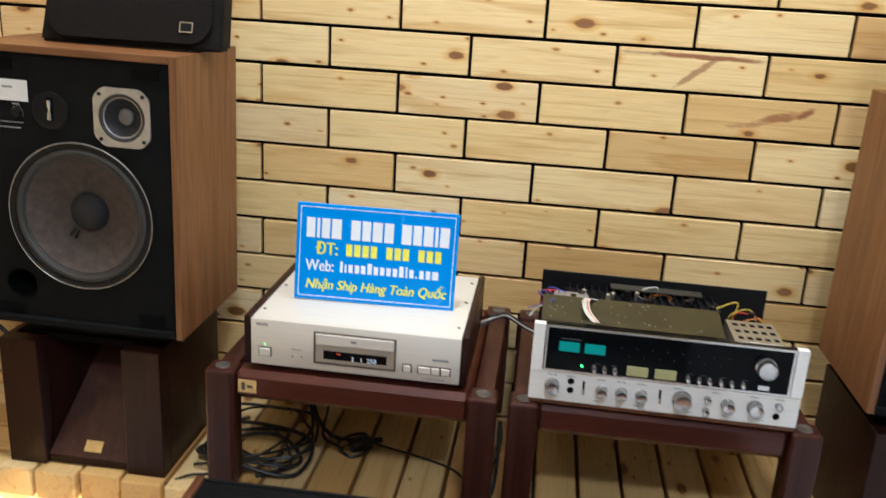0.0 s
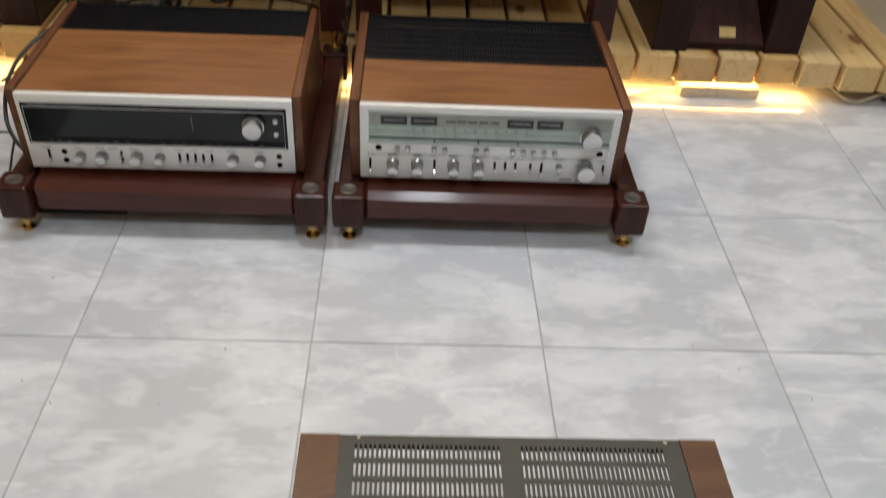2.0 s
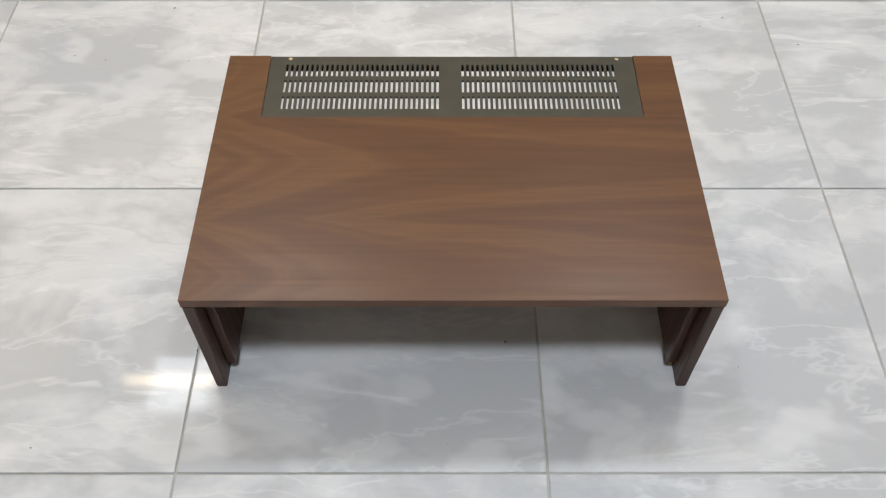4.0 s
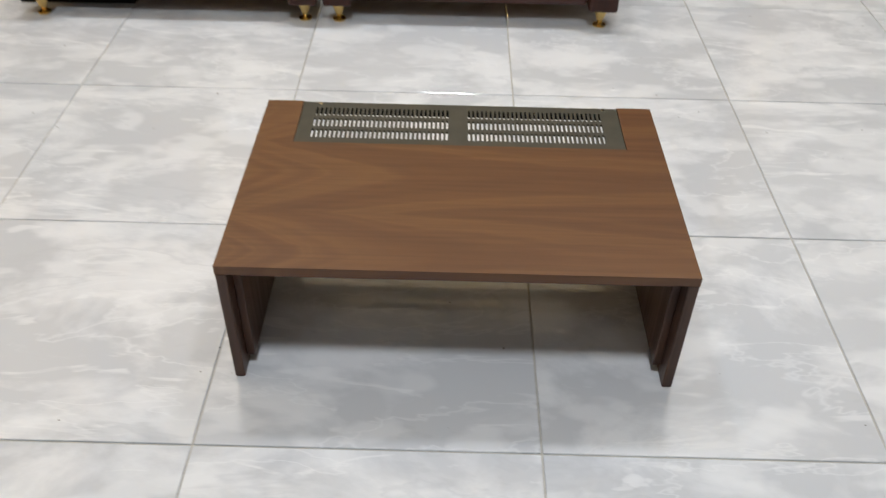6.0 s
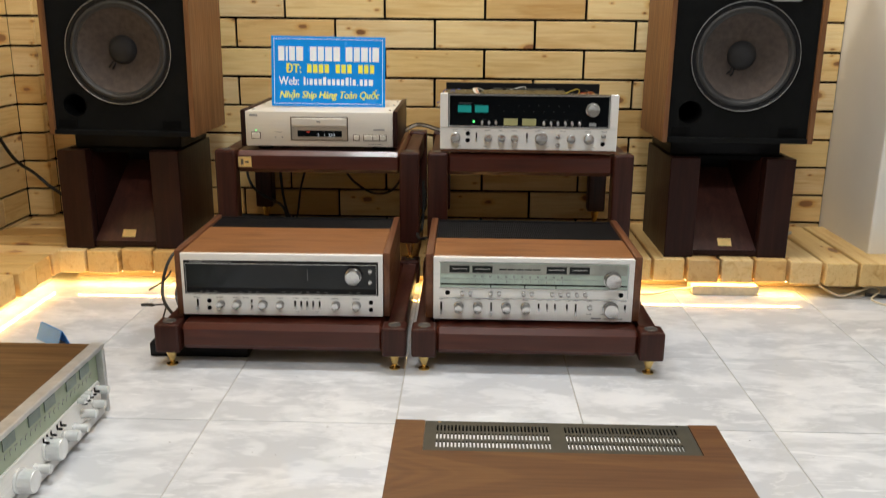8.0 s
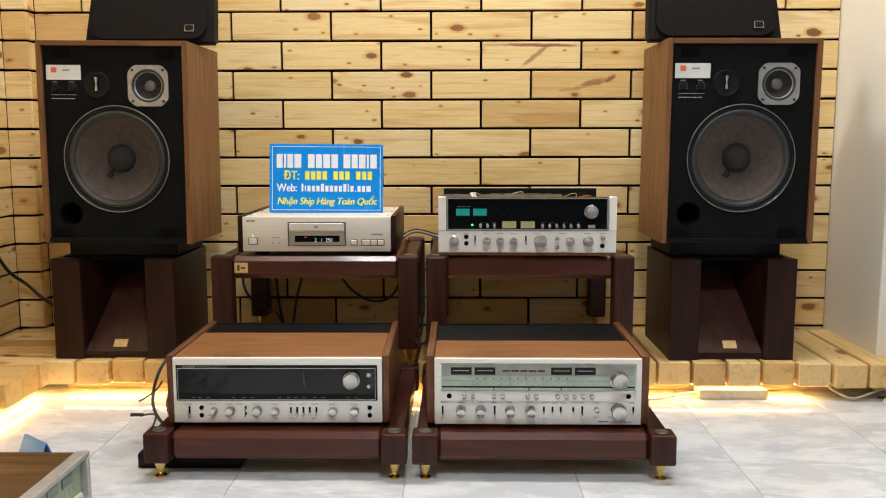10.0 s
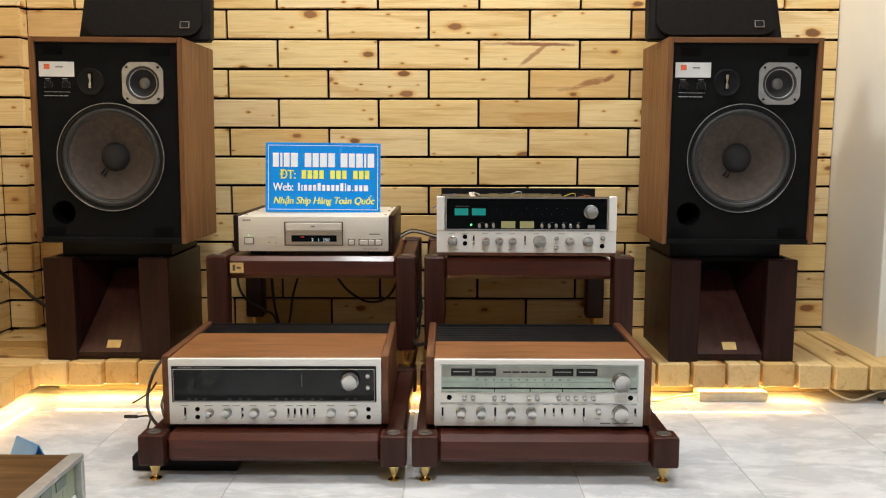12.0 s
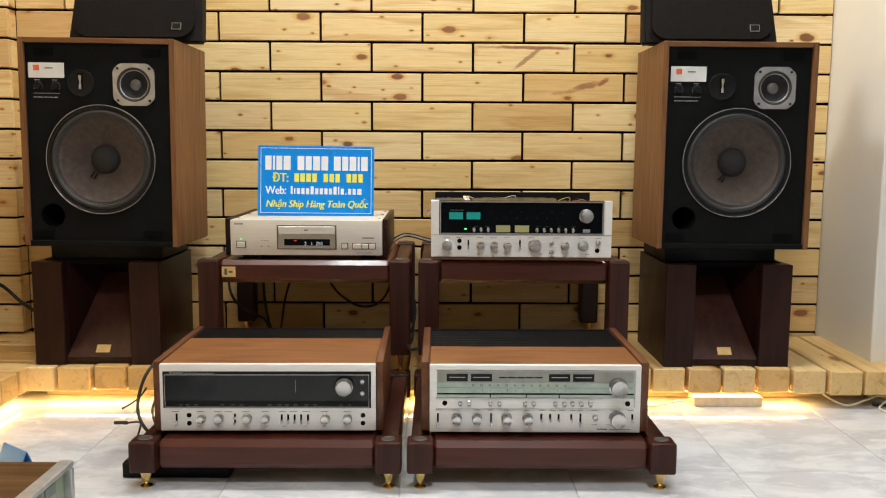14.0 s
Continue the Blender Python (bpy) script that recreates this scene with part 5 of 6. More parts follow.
    for a in (-1, 1):
        for b_ in (-1, 1):
            share("bolt", bolt, mid, Matrix.Translation((tx + a * 0.0455, Y - 0.004, tz + b_ * 0.0455)))
    # tweeter: black disc with a bright slot
    tw = part("tweeter", lathe([(0.039, 0), (0.039, 0.0035), (0.0365, 0.0045), (0.030, 0.0025), (0, 0.0025)], 40, at=(-0.049, Y, 0.472)), M_BLACK, t, "round black slot tweeter", True)
    part("slot_horn", bbox(-0.0560, -0.0420, Y - 0.0032, Y - 0.0026, 0.452, 0.500), M_HOLE, tw)
    part("lens", lathe([(0.0, -0.021), (0.0052, -0.020), (0.0046, -0.008), (0.0022, 0.0), (0.0046, 0.008), (0.0052, 0.020), (0.0, 0.021)], 14, "z", (-0.049, Y - 0.0058, 0.474)), M_BRIGHT, tw, "bright metal lens", True)
    # label and level controls
    lb = part("label", bbox(-0.199, -0.096, Y - 0.0022, Y, 0.486, 0.529, 0.0005), M_LABELWHITE, t, "white maker's label")
    part("maker_mark", bbox(-0.184, -0.167, Y - 0.0028, Y - 0.0023, 0.507, 0.522), M_ORANGE, lb, "orange square mark")
    part("print", box(bmesh.new(), -0.150, -0.128, Y - 0.0027, Y - 0.0023, 0.512, 0.516), M_MARK, lb)
    for x in (-0.173, -0.122):
        knob(t, x, 0.4625, 0.009, 0.008, M_BLACK, "level_control", Y)
    pr = bmesh.new()
    for cx2 in (-0.173, -0.122):
        for k in range(9):
            a = radians(-120 + 30 * k)
            x, z = cx2 + 0.0125 * math.sin(a), 0.4625 + 0.0125 * math.cos(a)
            box(pr, x - 0.0007, x + 0.0007, Y - 0.0006, Y - 0.0001, z - 0.0007, z + 0.0007)
        bars(pr, cx2 - 0.010, 0.479, [0.004, 0.006, 0.004], 0.0018, Y - 0.0001, 0.4)
    box(pr, -0.187, -0.110, Y - 0.0006, Y - 0.0001, 0.4415, 0.4425)
    bars(pr, -0.187, 0.430, [0.012, 0.014, 0.010, 0.013, 0.012], 0.0018, Y - 0.0001, 1.2)
    part("print", pr, M_MARKPALE, t, "fine pale print")
    for x, z in ((-0.155, 0.560), (0.155, 0.560), (-0.168, 0.034), (0.150, 0.036)):
        part("fastener_pad", bbox(x - 0.028, x + 0.028, Y - 0.003, Y, z - 0.011, z + 0.011), M_HOLE, t, "black fastener pad")
    return t


def horn_stand(m, label):
    """A boxy stand with two front blocks and a recess that narrows like a horn."""
    t = thing("speaker_stand", m, label, "speaker stand", "pair of speaker stands")
    w, d, h, blk = 0.378, 0.340, 0.312, 0.090
    for x in (-w / 2, w / 2 - blk):
        part("front_block", bbox(x, x + blk, 0, 0.040, 0, h, 0.002), M_STAND, t, "dark veneered front block")
    for x in (-w / 2, w / 2 - 0.018):
        part("side_panel", bbox(x + 0.001, x + 0.017, 0.0405, d, 0, h - 0.001, 0.001), M_STAND, t)
    part("back_panel", bbox(-w / 2 + 0.018, w / 2 - 0.018, d - 0.018, d, 0, h - 0.002), M_STAND, t)
    part("base_lip", bbox(-w / 2 + blk + 0.0005, w / 2 - blk - 0.0005, 0.010, 0.028, 0.004, 0.022), M_STAND, t)

    def sheet(name, pts, label=""):
        bm = bmesh.new()
        f = [bm.verts.new(p) for p in pts]
        bm.faces.new(f)
        r = bmesh.ops.extrude_face_region(bm, geom=list(bm.faces))
        nrm = (Vector(pts[1]) - Vector(pts[0])).cross(Vector(pts[2]) - Vector(pts[0])).normalized()
        bmesh.ops.translate(bm, verts=[v for v in r["geom"] if isinstance(v, bmesh.types.BMVert)], vec=nrm * -0.008)
        bmesh.ops.recalc_face_normals(bm, faces=bm.faces)
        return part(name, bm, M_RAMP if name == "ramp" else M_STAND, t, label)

    a, b_ = w / 2 - blk - 0.001, 0.050
    y0, y1 = 0.012, 0.215
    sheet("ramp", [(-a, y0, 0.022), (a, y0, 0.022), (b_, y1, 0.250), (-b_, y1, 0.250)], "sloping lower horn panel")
    sheet("horn_side", [(-a, 0.041, 0.026), (-b_, y1, 0.251), (-b_, y1, h - 0.02), (-a, 0.041, h - 0.004)])
    sheet("horn_side", [(a, 0.041, 0.026), (a, 0.041, h - 0.004), (b_, y1, h - 0.02), (b_, y1, 0.251)])
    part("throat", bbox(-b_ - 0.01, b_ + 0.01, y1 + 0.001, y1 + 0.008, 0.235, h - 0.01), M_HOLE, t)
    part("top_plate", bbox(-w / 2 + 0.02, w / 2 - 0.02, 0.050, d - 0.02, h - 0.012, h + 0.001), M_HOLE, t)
    slope = math.atan2(0.228, y1 - y0)
    bm = bbox(-0.021, 0.021, 0, 0.027, 0, 0.0012, 0.0004)
    bmesh.ops.transform(bm, matrix=Matrix.Translation((0.004, y0 + 0.009, 0.022 + 0.009 * math.tan(slope) + 0.0006)) @ pose(0, 0, 0, math.degrees(slope), 0, 0), verts=bm.verts)
    bd = part("badge", bm, M_GOLD, t, "small gold badge")
    return t


def riser(m):
    return tagged(new("speaker_riser", mesh_of("speaker_riser", bbox(-0.168, 0.168, 0.02, 0.29, 0, 0.047, 0.002), M_BLACK)), "flat black riser between loudspeaker and stand", "riser", "speaker risers")


STX = (-0.934, 0.954)
SPX = (-0.904, 0.952)
LEAN = (0.55, 0.25)
for k in (0, 1):
    horn_stand(Matrix.Translation((STX[k], 0.940, TOP)), "dark reddish-brown wooden speaker stand with horn-shaped recess")
    rs = riser(None)
    rs.matrix_basis = Matrix.Translation((STX[k] + (0.012 if k == 0 else -0.01), 0.985, TOP + 0.313))
    loudspeaker(pose(SPX[k], 0.922, TOP + 0.313 + 0.047 + 0.001, 0, LEAN[k], 0), "large teak loudspeaker with black baffle and bare woofer")


def top_box(m, label):
    """Dark slanted unit lying on a loudspeaker."""
    t = thing("small_speaker", m, label, "speaker", "small dark speakers")
    w, h = 0.398, 0.24
    bm = bmesh.new()
    pr = [(-w / 2, 0.0), (w / 2, 0.0), (w / 2 - 0.012, h), (-w / 2 + 0.012, h)]
    a = [bm.verts.new((x, 0.02 + 0.30 * z, z)) for x, z in pr]
    b_ = [bm.verts.new((x, 0.075 + 0.30 * z, z)) for x, z in pr]
    bm.faces.new(a)
    bm.faces.new(b_[::-1])
    for k in range(4):
        bm.faces.new((a[k], b_[k], b_[(k + 1) % 4], a[(k + 1) % 4]))
    bmesh.ops.recalc_face_normals(bm, faces=bm.faces)
    bmesh.ops.bevel(bm, geom=list(bm.edges), offset=0.006, segments=2, affect="EDGES")
    part("body", bm, M_BOXBODY, t, "brown-black moulded body", True)
    # cloth front with round lower corners
    r, W, H = 0.045, w / 2 - 0.022, h - 0.016
    outline = []
    for cx, cz, a0 in ((W - r, 0.012 + r, -90), (W - r - 0.01, H - r, 0), (-W + r + 0.01, H - r, 90), (-W + r, 0.012 + r, 180)):
        for k in range(7):
            an = radians(a0 + 15 * k)
            outline.append((cx + r * math.cos(an), cz + r * math.sin(an)))
    bm = prism(outline, -0.012, 0.006)
    bmesh.ops.transform(bm, matrix=Matrix.Translation((0, 0.016, 0)) @ pose(0, 0, 0, -math.degrees(math.atan(0.30)), 0, 0), verts=bm.verts)
    g = part("grille", bm, M_GRILLE, t, "dark brown cloth grille", True)
    bm = bbox(0.112, 0.141, -0.015, -0.0125, 0.034, 0.056, 0.0005)
    mk = box(bmesh.new(), 0.1145, 0.1385, -0.0158, -0.0152, 0.0365, 0.0535)
    m2 = Matrix.Translation((0, 0.016, 0)) @ pose(0, 0, 0, -math.degrees(math.atan(0.30)), 0, 0)
    bmesh.ops.transform(bm, matrix=m2, verts=bm.verts)
    bmesh.ops.transform(mk, matrix=m2, verts=mk.verts)
    bd = part("badge", bm, M_BRIGHT, t, "small square silver badge")
    part("badge_field", mk, M_BLACK, bd, "dark field")
    return t


SPTOP = TOP + 0.313 + 0.047 + 0.602
top_box(Matrix.Translation((-0.824, 1.015, SPTOP)), "dark cloth-fronted speaker lying on a loudspeaker")
top_box(Matrix.Translation((0.890, 0.985, SPTOP)), "dark cloth-fronted speaker lying on a loudspeaker")


# ---- empty walnut cover standing on the tiles ----
def wooden_cover(m):
    t = thing("receiver_cover", m, "empty walnut receiver cover with slotted metal vent, on floor tiles", "receiver cover")
    w, d, h, e = 0.537, 0.354, 0.182, 0.012
    gx0, gx1, gy = 0.050, 0.490, 0.250
    bm = box(bmesh.new(), 0, w, 0, gy, h - e, h)
    box(bm, 0, gx0, gy, d, h - e, h)
    box(bm, gx1, w, gy, d, h - e, h)
    bmesh.ops.remove_doubles(bm, verts=bm.verts, dist=0.0001)
    part("top_board", bm, M_COVER, t, "figured walnut top")
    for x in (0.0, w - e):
        part("side_board", bbox(x, x + e, 0.0005, d - 0.0005, 0.0, h - e - 0.0005, 0.0012), M_COVERSHADE, t, "walnut side")
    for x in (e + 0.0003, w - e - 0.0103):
        part("cleat", bbox(x, x + 0.010, 0.022, d - 0.02, 0.016, h - e - 0.004, 0.001), M_COVERSHADE, t, "inner cleat")
    part("front_cleat", bbox(e + 0.012, w - e - 0.012, 0.010, 0.018, h - e - 0.010, h - e - 0.001), M_COVERSHADE, t)
    # vent plate with three rows of slots in two fields
    g = bmesh.new()
    z0, z1 = h - 0.0045, h - 0.0015
    ya, yb = gy + 0.0005, d
    rows = [(ya + 0.014, ya + 0.034), (ya + 0.0415, ya + 0.0615), (ya + 0.069, ya + 0.089)]
    fields = [(gx0 + 0.020, gx0 + 0.207), (gx0 + 0.231, gx0 + 0.418)]
    edges = [ya] + [v for r_ in rows for v in r_] + [yb]
    for k in range(0, len(edges), 2):
        box(g, gx0 + 0.0005, gx1 - 0.0005, edges[k], edges[k + 1], z0, z1)
    n = 31
    for ra, rb in rows:
        xs = [gx0 + 0.0005]
        for fa, fb in fields:
            step = (fb - fa) / n
            for k in range(n):
                xs += [fa + k * step, fa + k * step + step * 0.48]
        xs.append(gx1 - 0.0005)
        for k in range(0, len(xs), 2):
            box(g, xs[k], xs[k + 1], ra, rb, z0, z1)
    part("vent_plate", g, M_OLIVE, t, "dark olive slotted metal plate")
    part("rear_rail", bbox(gx0 + 0.002, gx1 - 0.002, d - 0.0135, d - 0.002, h - 0.0130, z0 - 0.0003), M_SATIN, t, "dark rail under the plate's rear edge")
    scr = mesh_of("screw", lathe([(0.0028, 0), (0.0026, 0.001), (0, 0.0012)], 10, "z"), M_BRIGHT, True)
    for x in (gx0 + 0.024, gx1 - 0.020):
        share("screw", scr, t, Matrix.Translation((x, d - 0.005, z1)))
    return t


wooden_cover(pose(0.029, -0.697, 0, 0, 0, 0.0))


# ---- small things on the floor and platform ----
def power_box():
    t = thing("power_supply", Matrix.Translation((0.960, 0.936, 0)), "pale power supply box for the light strip, on the floor", "power supply")
    part("case", bbox(-0.102, 0.102, -0.021, 0.046, 0, 0.030, 0.003, 2), M_LABELCASE, t, smooth=True)
    for x in (-0.1035, 0.0985):
        part("end_plate", bbox(x, x + 0.005, -0.019, 0.044, 0.003, 0.027), M_WHITECABLE, t)


M_LABELCASE = plain("cream_metal_case", (0.74, 0.60, 0.40), 0.45)
power_box()


def cable(name, pts, r, mat, label):
    return whole(name, tube(pts, r, 7, 7), mat, label, "cable", group="cables", smooth=True)


F = 0.004
cable("cable", [(0.858, 0.936, 0.016), (0.80, 0.93, 0.012), (0.74, 0.905, 0.006), (0.67, 0.90, 0.006), (0.58, 0.95, 0.005)], 0.0035, M_WHITECABLE, "cream cable on the tiles from power supply")
cable("cable", [(1.24, 0.975, 0.055), (1.26, 0.93, 0.03), (1.31, 0.905, 0.010), (1.37, 0.915, 0.022), (1.42, 0.935, 0.030), (1.44, 0.925, 0.02), (1.40, 0.885, 0.005), (1.43, 0.83, 0.004), (1.52, 0.80, 0.004)], 0.0032, M_WHITECABLE, "cream cable hanging below the platform edge")
cable("cable", [(1.18, 1.26, TOP + 0.006), (1.23, 1.22, TOP + 0.008), (1.27, 1.25, TOP + 0.008), (1.25, 1.30, TOP + 0.008), (1.19, 1.31, TOP + 0.010), (1.16, 1.27, TOP + 0.014), (1.21, 1.23, TOP + 0.017), (1.26, 1.27, TOP + 0.017)], 0.004, M_WHITEWIRE := plain("white_cable", (0.62, 0.60, 0.54), 0.5), "coiled white cable on the platform")
cable("cable", [(1.40, 0.93, 0.006), (1.46, 0.915, 0.006), (1.54, 0.90, 0.006), (1.62, 0.86, 0.006)], 0.005, M_CABLE, "black cable on the tiles")
# cable along the left wall behind the stand
cable("cable", [(-1.427, 0.92, 0.74), (-1.426, 1.03, 0.60), (-1.425, 1.136, 0.475), (-1.42, 1.24, 0.350), (-1.385, 1.305, 0.285), (-1.33, 1.31, 0.232), (-1.25, 1.31, 0.190), (-1.10, 1.345, 0.17)], 0.006, M_CABLE, "thick black cable sagging along the plank wall")
# cables beside the black-dial receiver
cable("cable", [(-0.50, 0.90, TOP + 0.01), (-0.56, 0.80, 0.20), (-0.60, 0.66, 0.245), (-0.655, 0.56, 0.20), (-0.665, 0.50, 0.12), (-0.625, 0.455, 0.075), (-0.585, 0.45, 0.07)], 0.0042, M_CABLE, "black mains cable looping beside the receiver")
cable("cable", [(-0.59, 0.72, 0.16), (-0.63, 0.60, 0.15), (-0.635, 0.52, 0.11), (-0.60, 0.46, 0.07)], 0.0032, M_CABLE, "thin black cable beside the receiver")
loose = cable("cable", [(-0.70, 0.52, 0.075), (-0.66, 0.50, 0.082), (-0.645, 0.44, 0.07), (-0.64, 0.38, 0.03), (-0.63, 0.37, 0.005)], 0.0025, M_CABLE, "thin black cable end beside the rack")
part("plug", tube([(-0.735, 0.53, 0.072), (-0.715, 0.525, 0.074), (-0.70, 0.52, 0.075)], 0.005), M_CABLE, loose)
# tangle on the boards below the disc player
r = random.Random(21)
for k in range(4):
    cx, cy = r.uniform(-0.62, -0.52), r.uniform(1.06, 1.22)
    pts = []
    a = r.uniform(0, 6.28)
    for j in range(10):
        rad = r.uniform(0.07, 0.19)
        pts.append((min(-0.46, max(-0.70, cx + 1.1 * rad * math.cos(a))), min(1.30, max(0.985, cy + 0.9 * rad * math.sin(a))), TOP + 0.007 + (0.0 if j in (0, 9) else r.uniform(0, 0.035))))
        a += r.uniform(0.7, 1.7)
    cable("cable", pts, r.choice((0.0034, 0.0042, 0.0050)), M_CABLE, "tangled black cable on the platform boards")
cable("cable", [(-0.63, 1.345, 0.385), (-0.631, 1.32, 0.307), (-0.613, 1.30, 0.258), (-0.581, 1.29, 0.228), (-0.533, 1.28, 0.205), (-0.494, 1.26, 0.185), (-0.47, 1.20, TOP + 0.02), (-0.50, 1.12, TOP + 0.008)], 0.0046, M_CABLE, "black cable dropping from rack to boards")
cable("cable", [(-0.52, 1.345, 0.40), (-0.515, 1.33, 0.30), (-0.50, 1.30, 0.21), (-0.47, 1.25, 0.15), (-0.42, 1.20, TOP + 0.012), (-0.37, 1.19, TOP + 0.010)], 0.0050, M_CABLE, "black cable dropping from rack to boards")


def plug_block():
    """Moulded mains plug with its pins up, lying on the boards."""
    t = thing("mains_plug", pose(-0.335, 1.165, TOP, 0, 0, 35), "black moulded mains plugs on the platform boards", "plug")
    part("body", bbox(-0.030, 0.030, -0.017, 0.017, 0.001, 0.032, 0.008, 2), M_CABLE, t, smooth=True)
    part("neck", lathe([(0.0, 0.0), (0.010, 0.0), (0.006, 0.028), (0.0, 0.028)], 12, "x", (0.0295, 0, 0.016)), M_CABLE, t, smooth=True)
    for y in (-0.006, 0.006):
        part("pin", bbox(-0.046, -0.0295, y - 0.002, y + 0.002, 0.013, 0.018), M_BRASS, t, "brass pin")


plug_block()
cable("cable", [(-0.545, 1.02, TOP + 0.006), (-0.60, 0.985, TOP + 0.02), (-0.655, 0.965, TOP + 0.010), (-0.70, 0.955, TOP + 0.005), (-0.76, 0.93, 0.09), (-0.80, 0.90, 0.03), (-0.84, 0.86, 0.005)], 0.0032, M_CABLE, "thin black cable running off the platform edge")
cable("cable", [(-0.40, 1.33, 0.38), (-0.43, 1.28, 0.27), (-0.437, 1.23, 0.18), (-0.44, 1.20, TOP + 0.008), (-0.40, 1.165, TOP + 0.006), (-0.36, 1.14, TOP + 0.014), (-0.325, 1.17, TOP + 0.022), (-0.335, 1.22, TOP + 0.014), (-0.375, 1.21, TOP + 0.008), (-0.39, 1.15, TOP + 0.016), (-0.35, 1.115, TOP + 0.008), (-0.315, 1.15, TOP + 0.010), (-0.33, 1.20, TOP + 0.026)], 0.0038, M_CABLE, "black cable hanging behind the rack")
cable("cable", [(-0.33, 1.345, 0.38), (-0.278, 1.34, 0.293), (-0.239, 1.335, 0.254), (-0.184, 1.33, 0.226), (-0.125, 1.33, 0.234), (-0.086, 1.335, 0.284), (-0.065, 1.345, 0.38)], 0.0042, M_CABLE, "black cable hanging behind the rack")
cable("cable", [(-0.33, 1.20, TOP + 0.004), (-0.20, 1.16, TOP + 0.005), (-0.10, 1.12, TOP + 0.004), (-0.04, 1.06, TOP + 0.006), (0.012, 1.02, TOP + 0.12), (0.012, 1.05, 0.30)], 0.003, M_CABLE, "thin black cable crossing the boards")
cable("cable", [(0.010, 0.98, 0.34), (0.012, 0.95, 0.26), (0.008, 0.93, 0.20), (-0.002, 0.86, 0.20), (0.010, 0.78, 0.205), (0.03, 0.75, 0.215)], 0.0045, M_CABLE, "black cable between the two racks")
for k in range(3):
    z = 0.470 + 0.005 * k
    cable("cable", [(-0.064, 1.20 + 0.02 * k, z - 0.01), (-0.03, 1.22, z + 0.008), (0.0, 1.25, z + 0.004), (0.045, 1.21, z - 0.004), (0.075, 1.19, z - 0.008)], 0.0022, M_WHITEWIRE if k == 1 else M_CABLE, "signal cable between disc player and receiver")


def power_strip():
    t = thing("black_box", Matrix.Translation((-0.526, 0.440, 0)), "flat black box on the floor under the rack", "box")
    part("body", bbox(-0.125, 0.125, -0.095, 0.10, 0, 0.036, 0.003, 2), M_BLACK, t, smooth=True)
    part("lid", bbox(-0.121, 0.121, -0.091, 0.096, 0.0362, 0.040, 0.001), M_SATIN, t)


power_strip()


def blue_card():
    """Folded blue card standing like a tent."""
    t = thing("blue_card", pose(-0.94, 0.43, 0, 0, 0, -38), "folded light blue card standing on the tiles", "card")
    for s in (-1, 1):
        bm = bbox(-0.055, 0.055, -0.001, 0.001, 0, 0.046)
        bmesh.ops.transform(bm, matrix=Matrix.Translation((0, s * 0.018, 0.0)) @ pose(0, 0, 0, s * 22, 0, 0), verts=bm.verts)
        part("leaf", bm, M_BLUECARD, t)


blue_card()


# ---- pieces of walls and floor ----
PITCH, ROW = 0.3465, 0.1002
PLANKS = {}


def plank_mesh(length, mat=None):
    mat = mat or M_PLANK
    key = (round(length, 3), mat.name)
    if key not in PLANKS:
        PLANKS[key] = mesh_of("plank", bbox(-length / 2, length / 2, 0, 0.0175, 0, ROW - 0.0085, 0.0016), mat)
    return PLANKS[key]


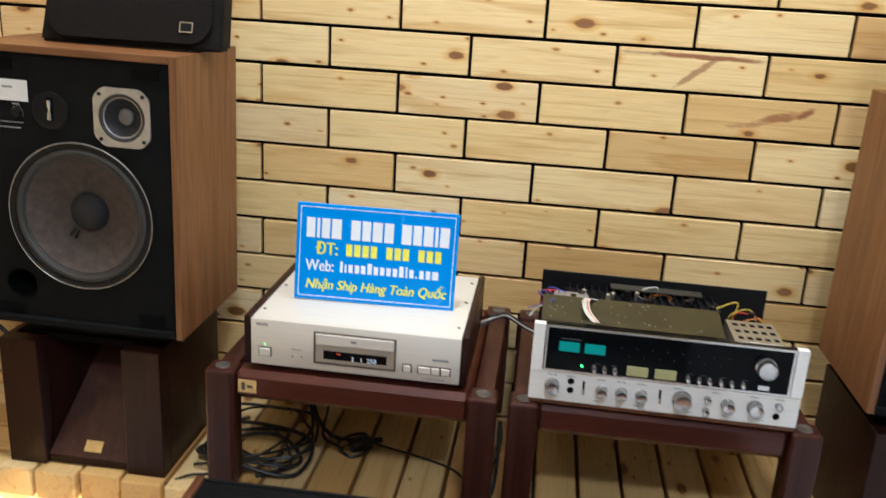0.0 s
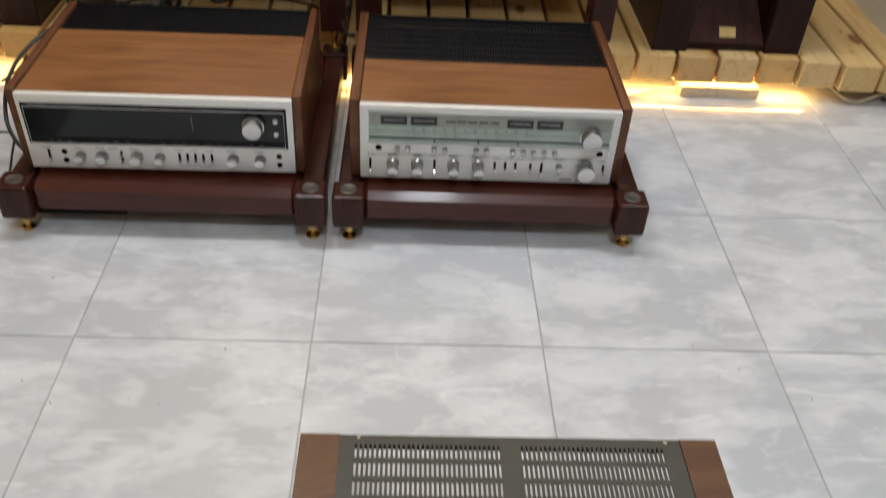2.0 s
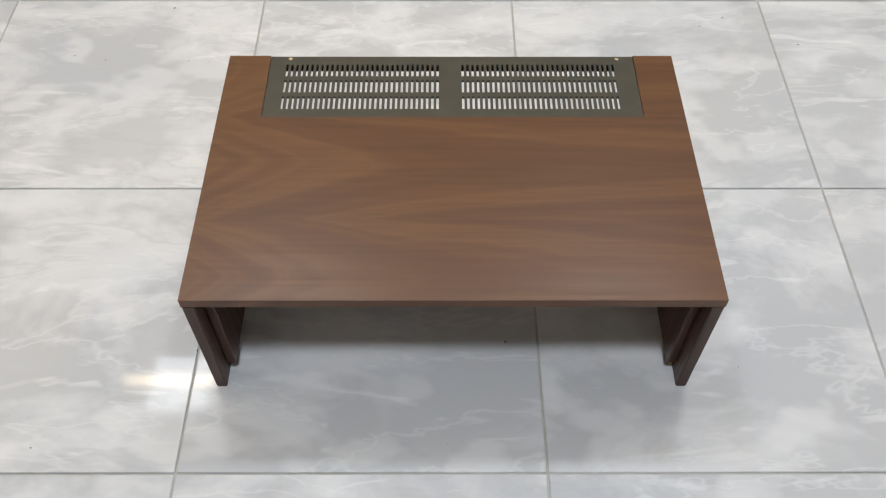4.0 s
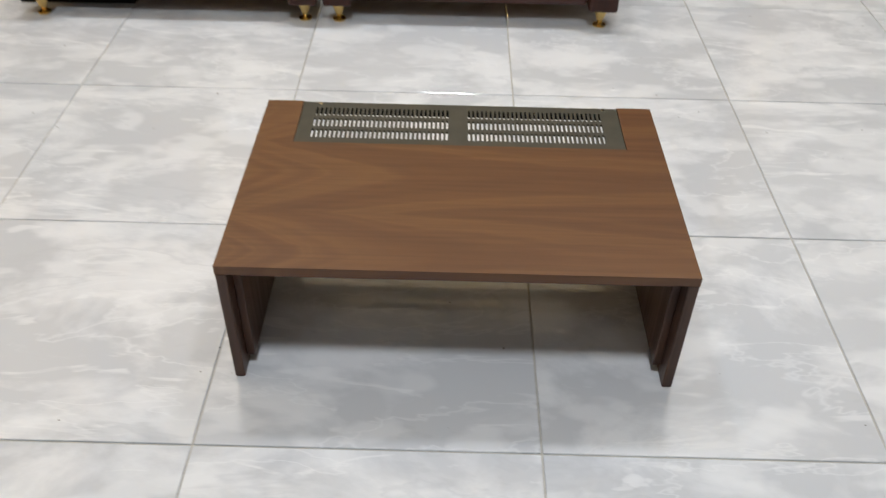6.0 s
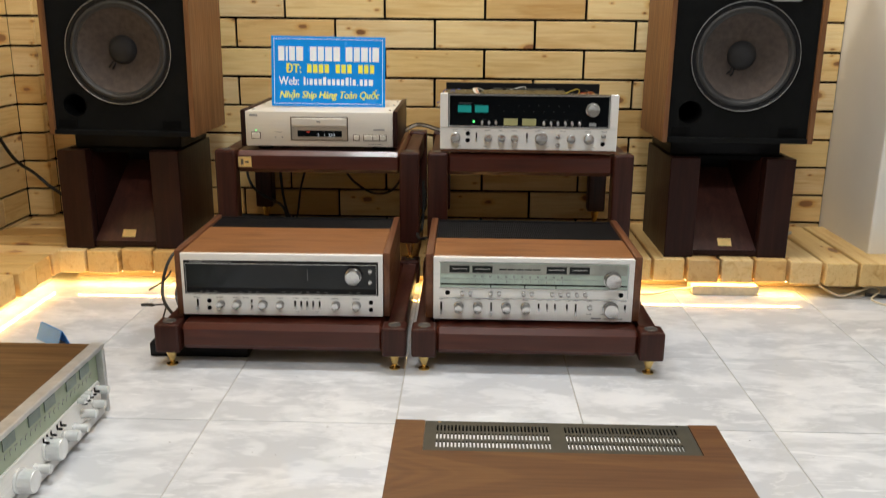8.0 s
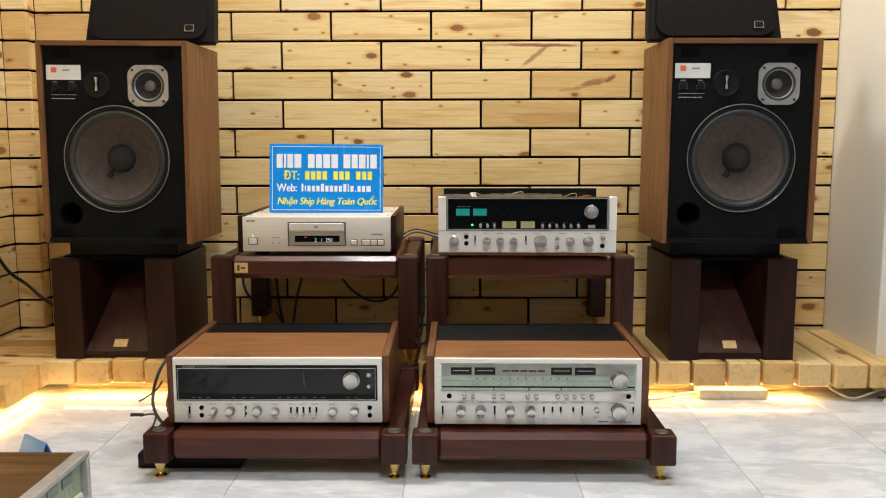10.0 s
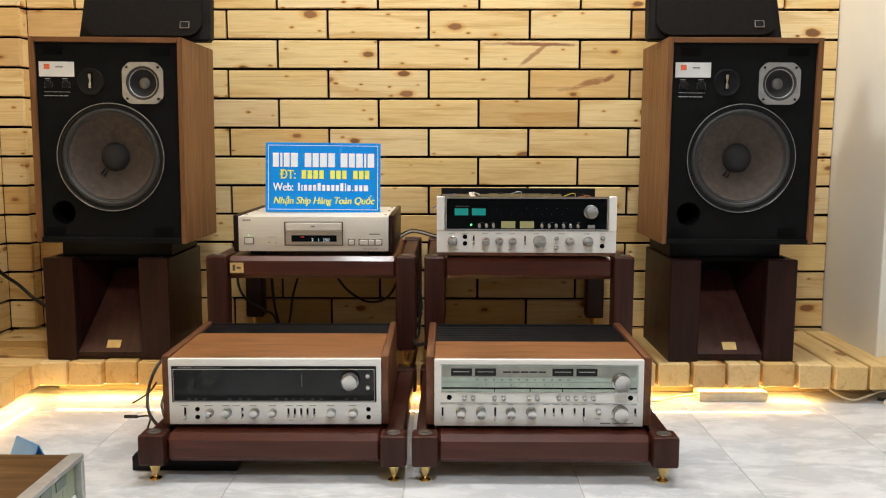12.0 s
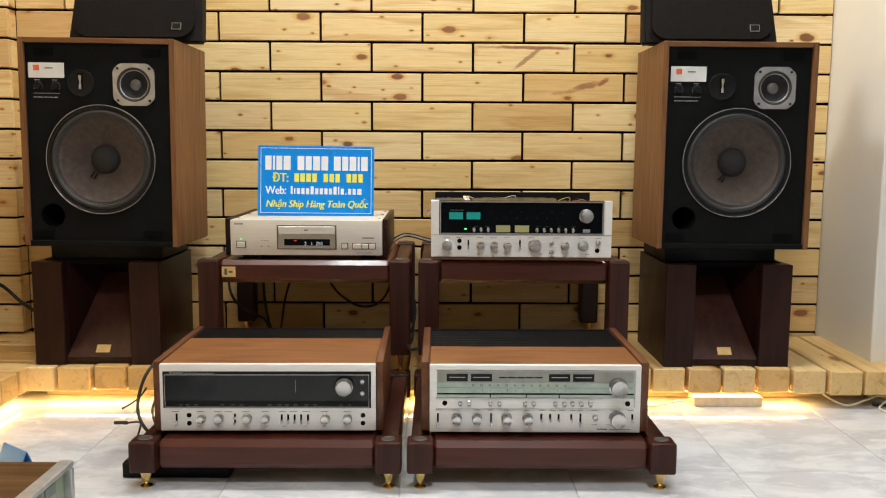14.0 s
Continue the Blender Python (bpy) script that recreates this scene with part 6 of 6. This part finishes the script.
rng = random.Random(12)
rest = bmesh.new()
GAP = 0.0085
Z0 = 1.130 - 11 * ROW
for row in range(-1, 27):
    z = Z0 + row * ROW
    shift = -0.488 if (row % 2 == 0) else -0.3145
    k = -4
    while True:
        x0, x1 = shift + k * PITCH, shift + (k + 1) * PITCH - GAP
        k += 1
        if x1 < COL_X:
            continue
        if x0 > RIGHT - 0.02:
            break
        x0, x1 = max(x0, COL_X + 0.001), min(x1, RIGHT - 0.004)
        if x1 - x0 < 0.02:
            continue
        if RIGHT - x1 < 0.03:
            x1 = RIGHT - 0.004
        jut = rng.uniform(0, 0.003)
        if row < 14:
            mat = M_STREAKED if (row == 10 and k == 3) else M_SWIRLED if (row == 9 and k == 3) else M_PLANK
            share("plank", plank_mesh(x1 - x0, mat), wall_back, Matrix.Translation(((x0 + x1) / 2, PLANE - 0.0015 + jut, z + rng.uniform(-0.0006, 0.0006))) @ pose(0, 0, 0, 0, rng.uniform(-0.1, 0.1), 0))
        else:
            box(rest, x0, x1, PLANE, PLANE + 0.0155, z, z + ROW - GAP)
    # left wall, boards along y
    y1 = COL_Y - 0.001
    first = PITCH * (0.5 if row % 2 else 0.95)
    while y1 > -1.55:
        y0 = max(y1 - first + GAP, -1.59)
        first = PITCH
        if row < 14 and y1 > 0.2:
            share("plank", plank_mesh(y1 - y0), wall_left, Matrix.Translation((LEFT - rng.uniform(-0.0015, 0.0015), (y0 + y1) / 2, z)) @ pose(0, 0, 0, 0, 0, 90))
        else:
            box(rest, LEFT - 0.0155, LEFT, y0, y1, z, z + ROW - GAP)
        y1 = y0 - GAP
    # corner column: one piece to the front, one to its side
    if row < 14:
        share("plank", plank_mesh(COL_X - LEFT - 0.001), wall_left, Matrix.Translation(((COL_X + LEFT) / 2, COL_Y, z)))
        share("plank", plank_mesh(PLANE - COL_Y - 0.019), wall_left, Matrix.Translation((COL_X, (PLANE + COL_Y + 0.017) / 2, z)) @ pose(0, 0, 0, 0, 0, 90))
    else:
        box(rest, LEFT, COL_X, COL_Y, COL_Y + 0.0155, z, z + ROW - GAP)
tagged(part("upper_planks", rest, M_PLANK, wall_back, "upper rows of pine planks"), kind="stuff")

tile = mesh_of("tile", bbox(-GRID / 2 + 0.0012, GRID / 2 - 0.0012, -GRID / 2 + 0.0012, GRID / 2 - 0.0012, -0.008, 0.0, 0.0008), M_TILE)
far = bmesh.new()
for i in range(-7, 7):
    for j in range(-11, 5):
        x, y = (i + 0.5) * GRID, (j + 0.5) * GRID
        if -1.6 < x < 1.9 and -2.1 < y < 1.7:
            share("tile", tile, floor, Matrix.Translation((x, y, rng.uniform(-0.0004, 0.0))) @ pose(0, 0, 0, 0, 0, rng.choice((0, 180))))
        else:
            box(far, x - 0.1988, x + 0.1988, y - 0.1988, y + 0.1988, -0.008, 0.0)
tagged(part("outer_tiles", far, M_TILE, floor, "outer marbled tiles"), kind="stuff")
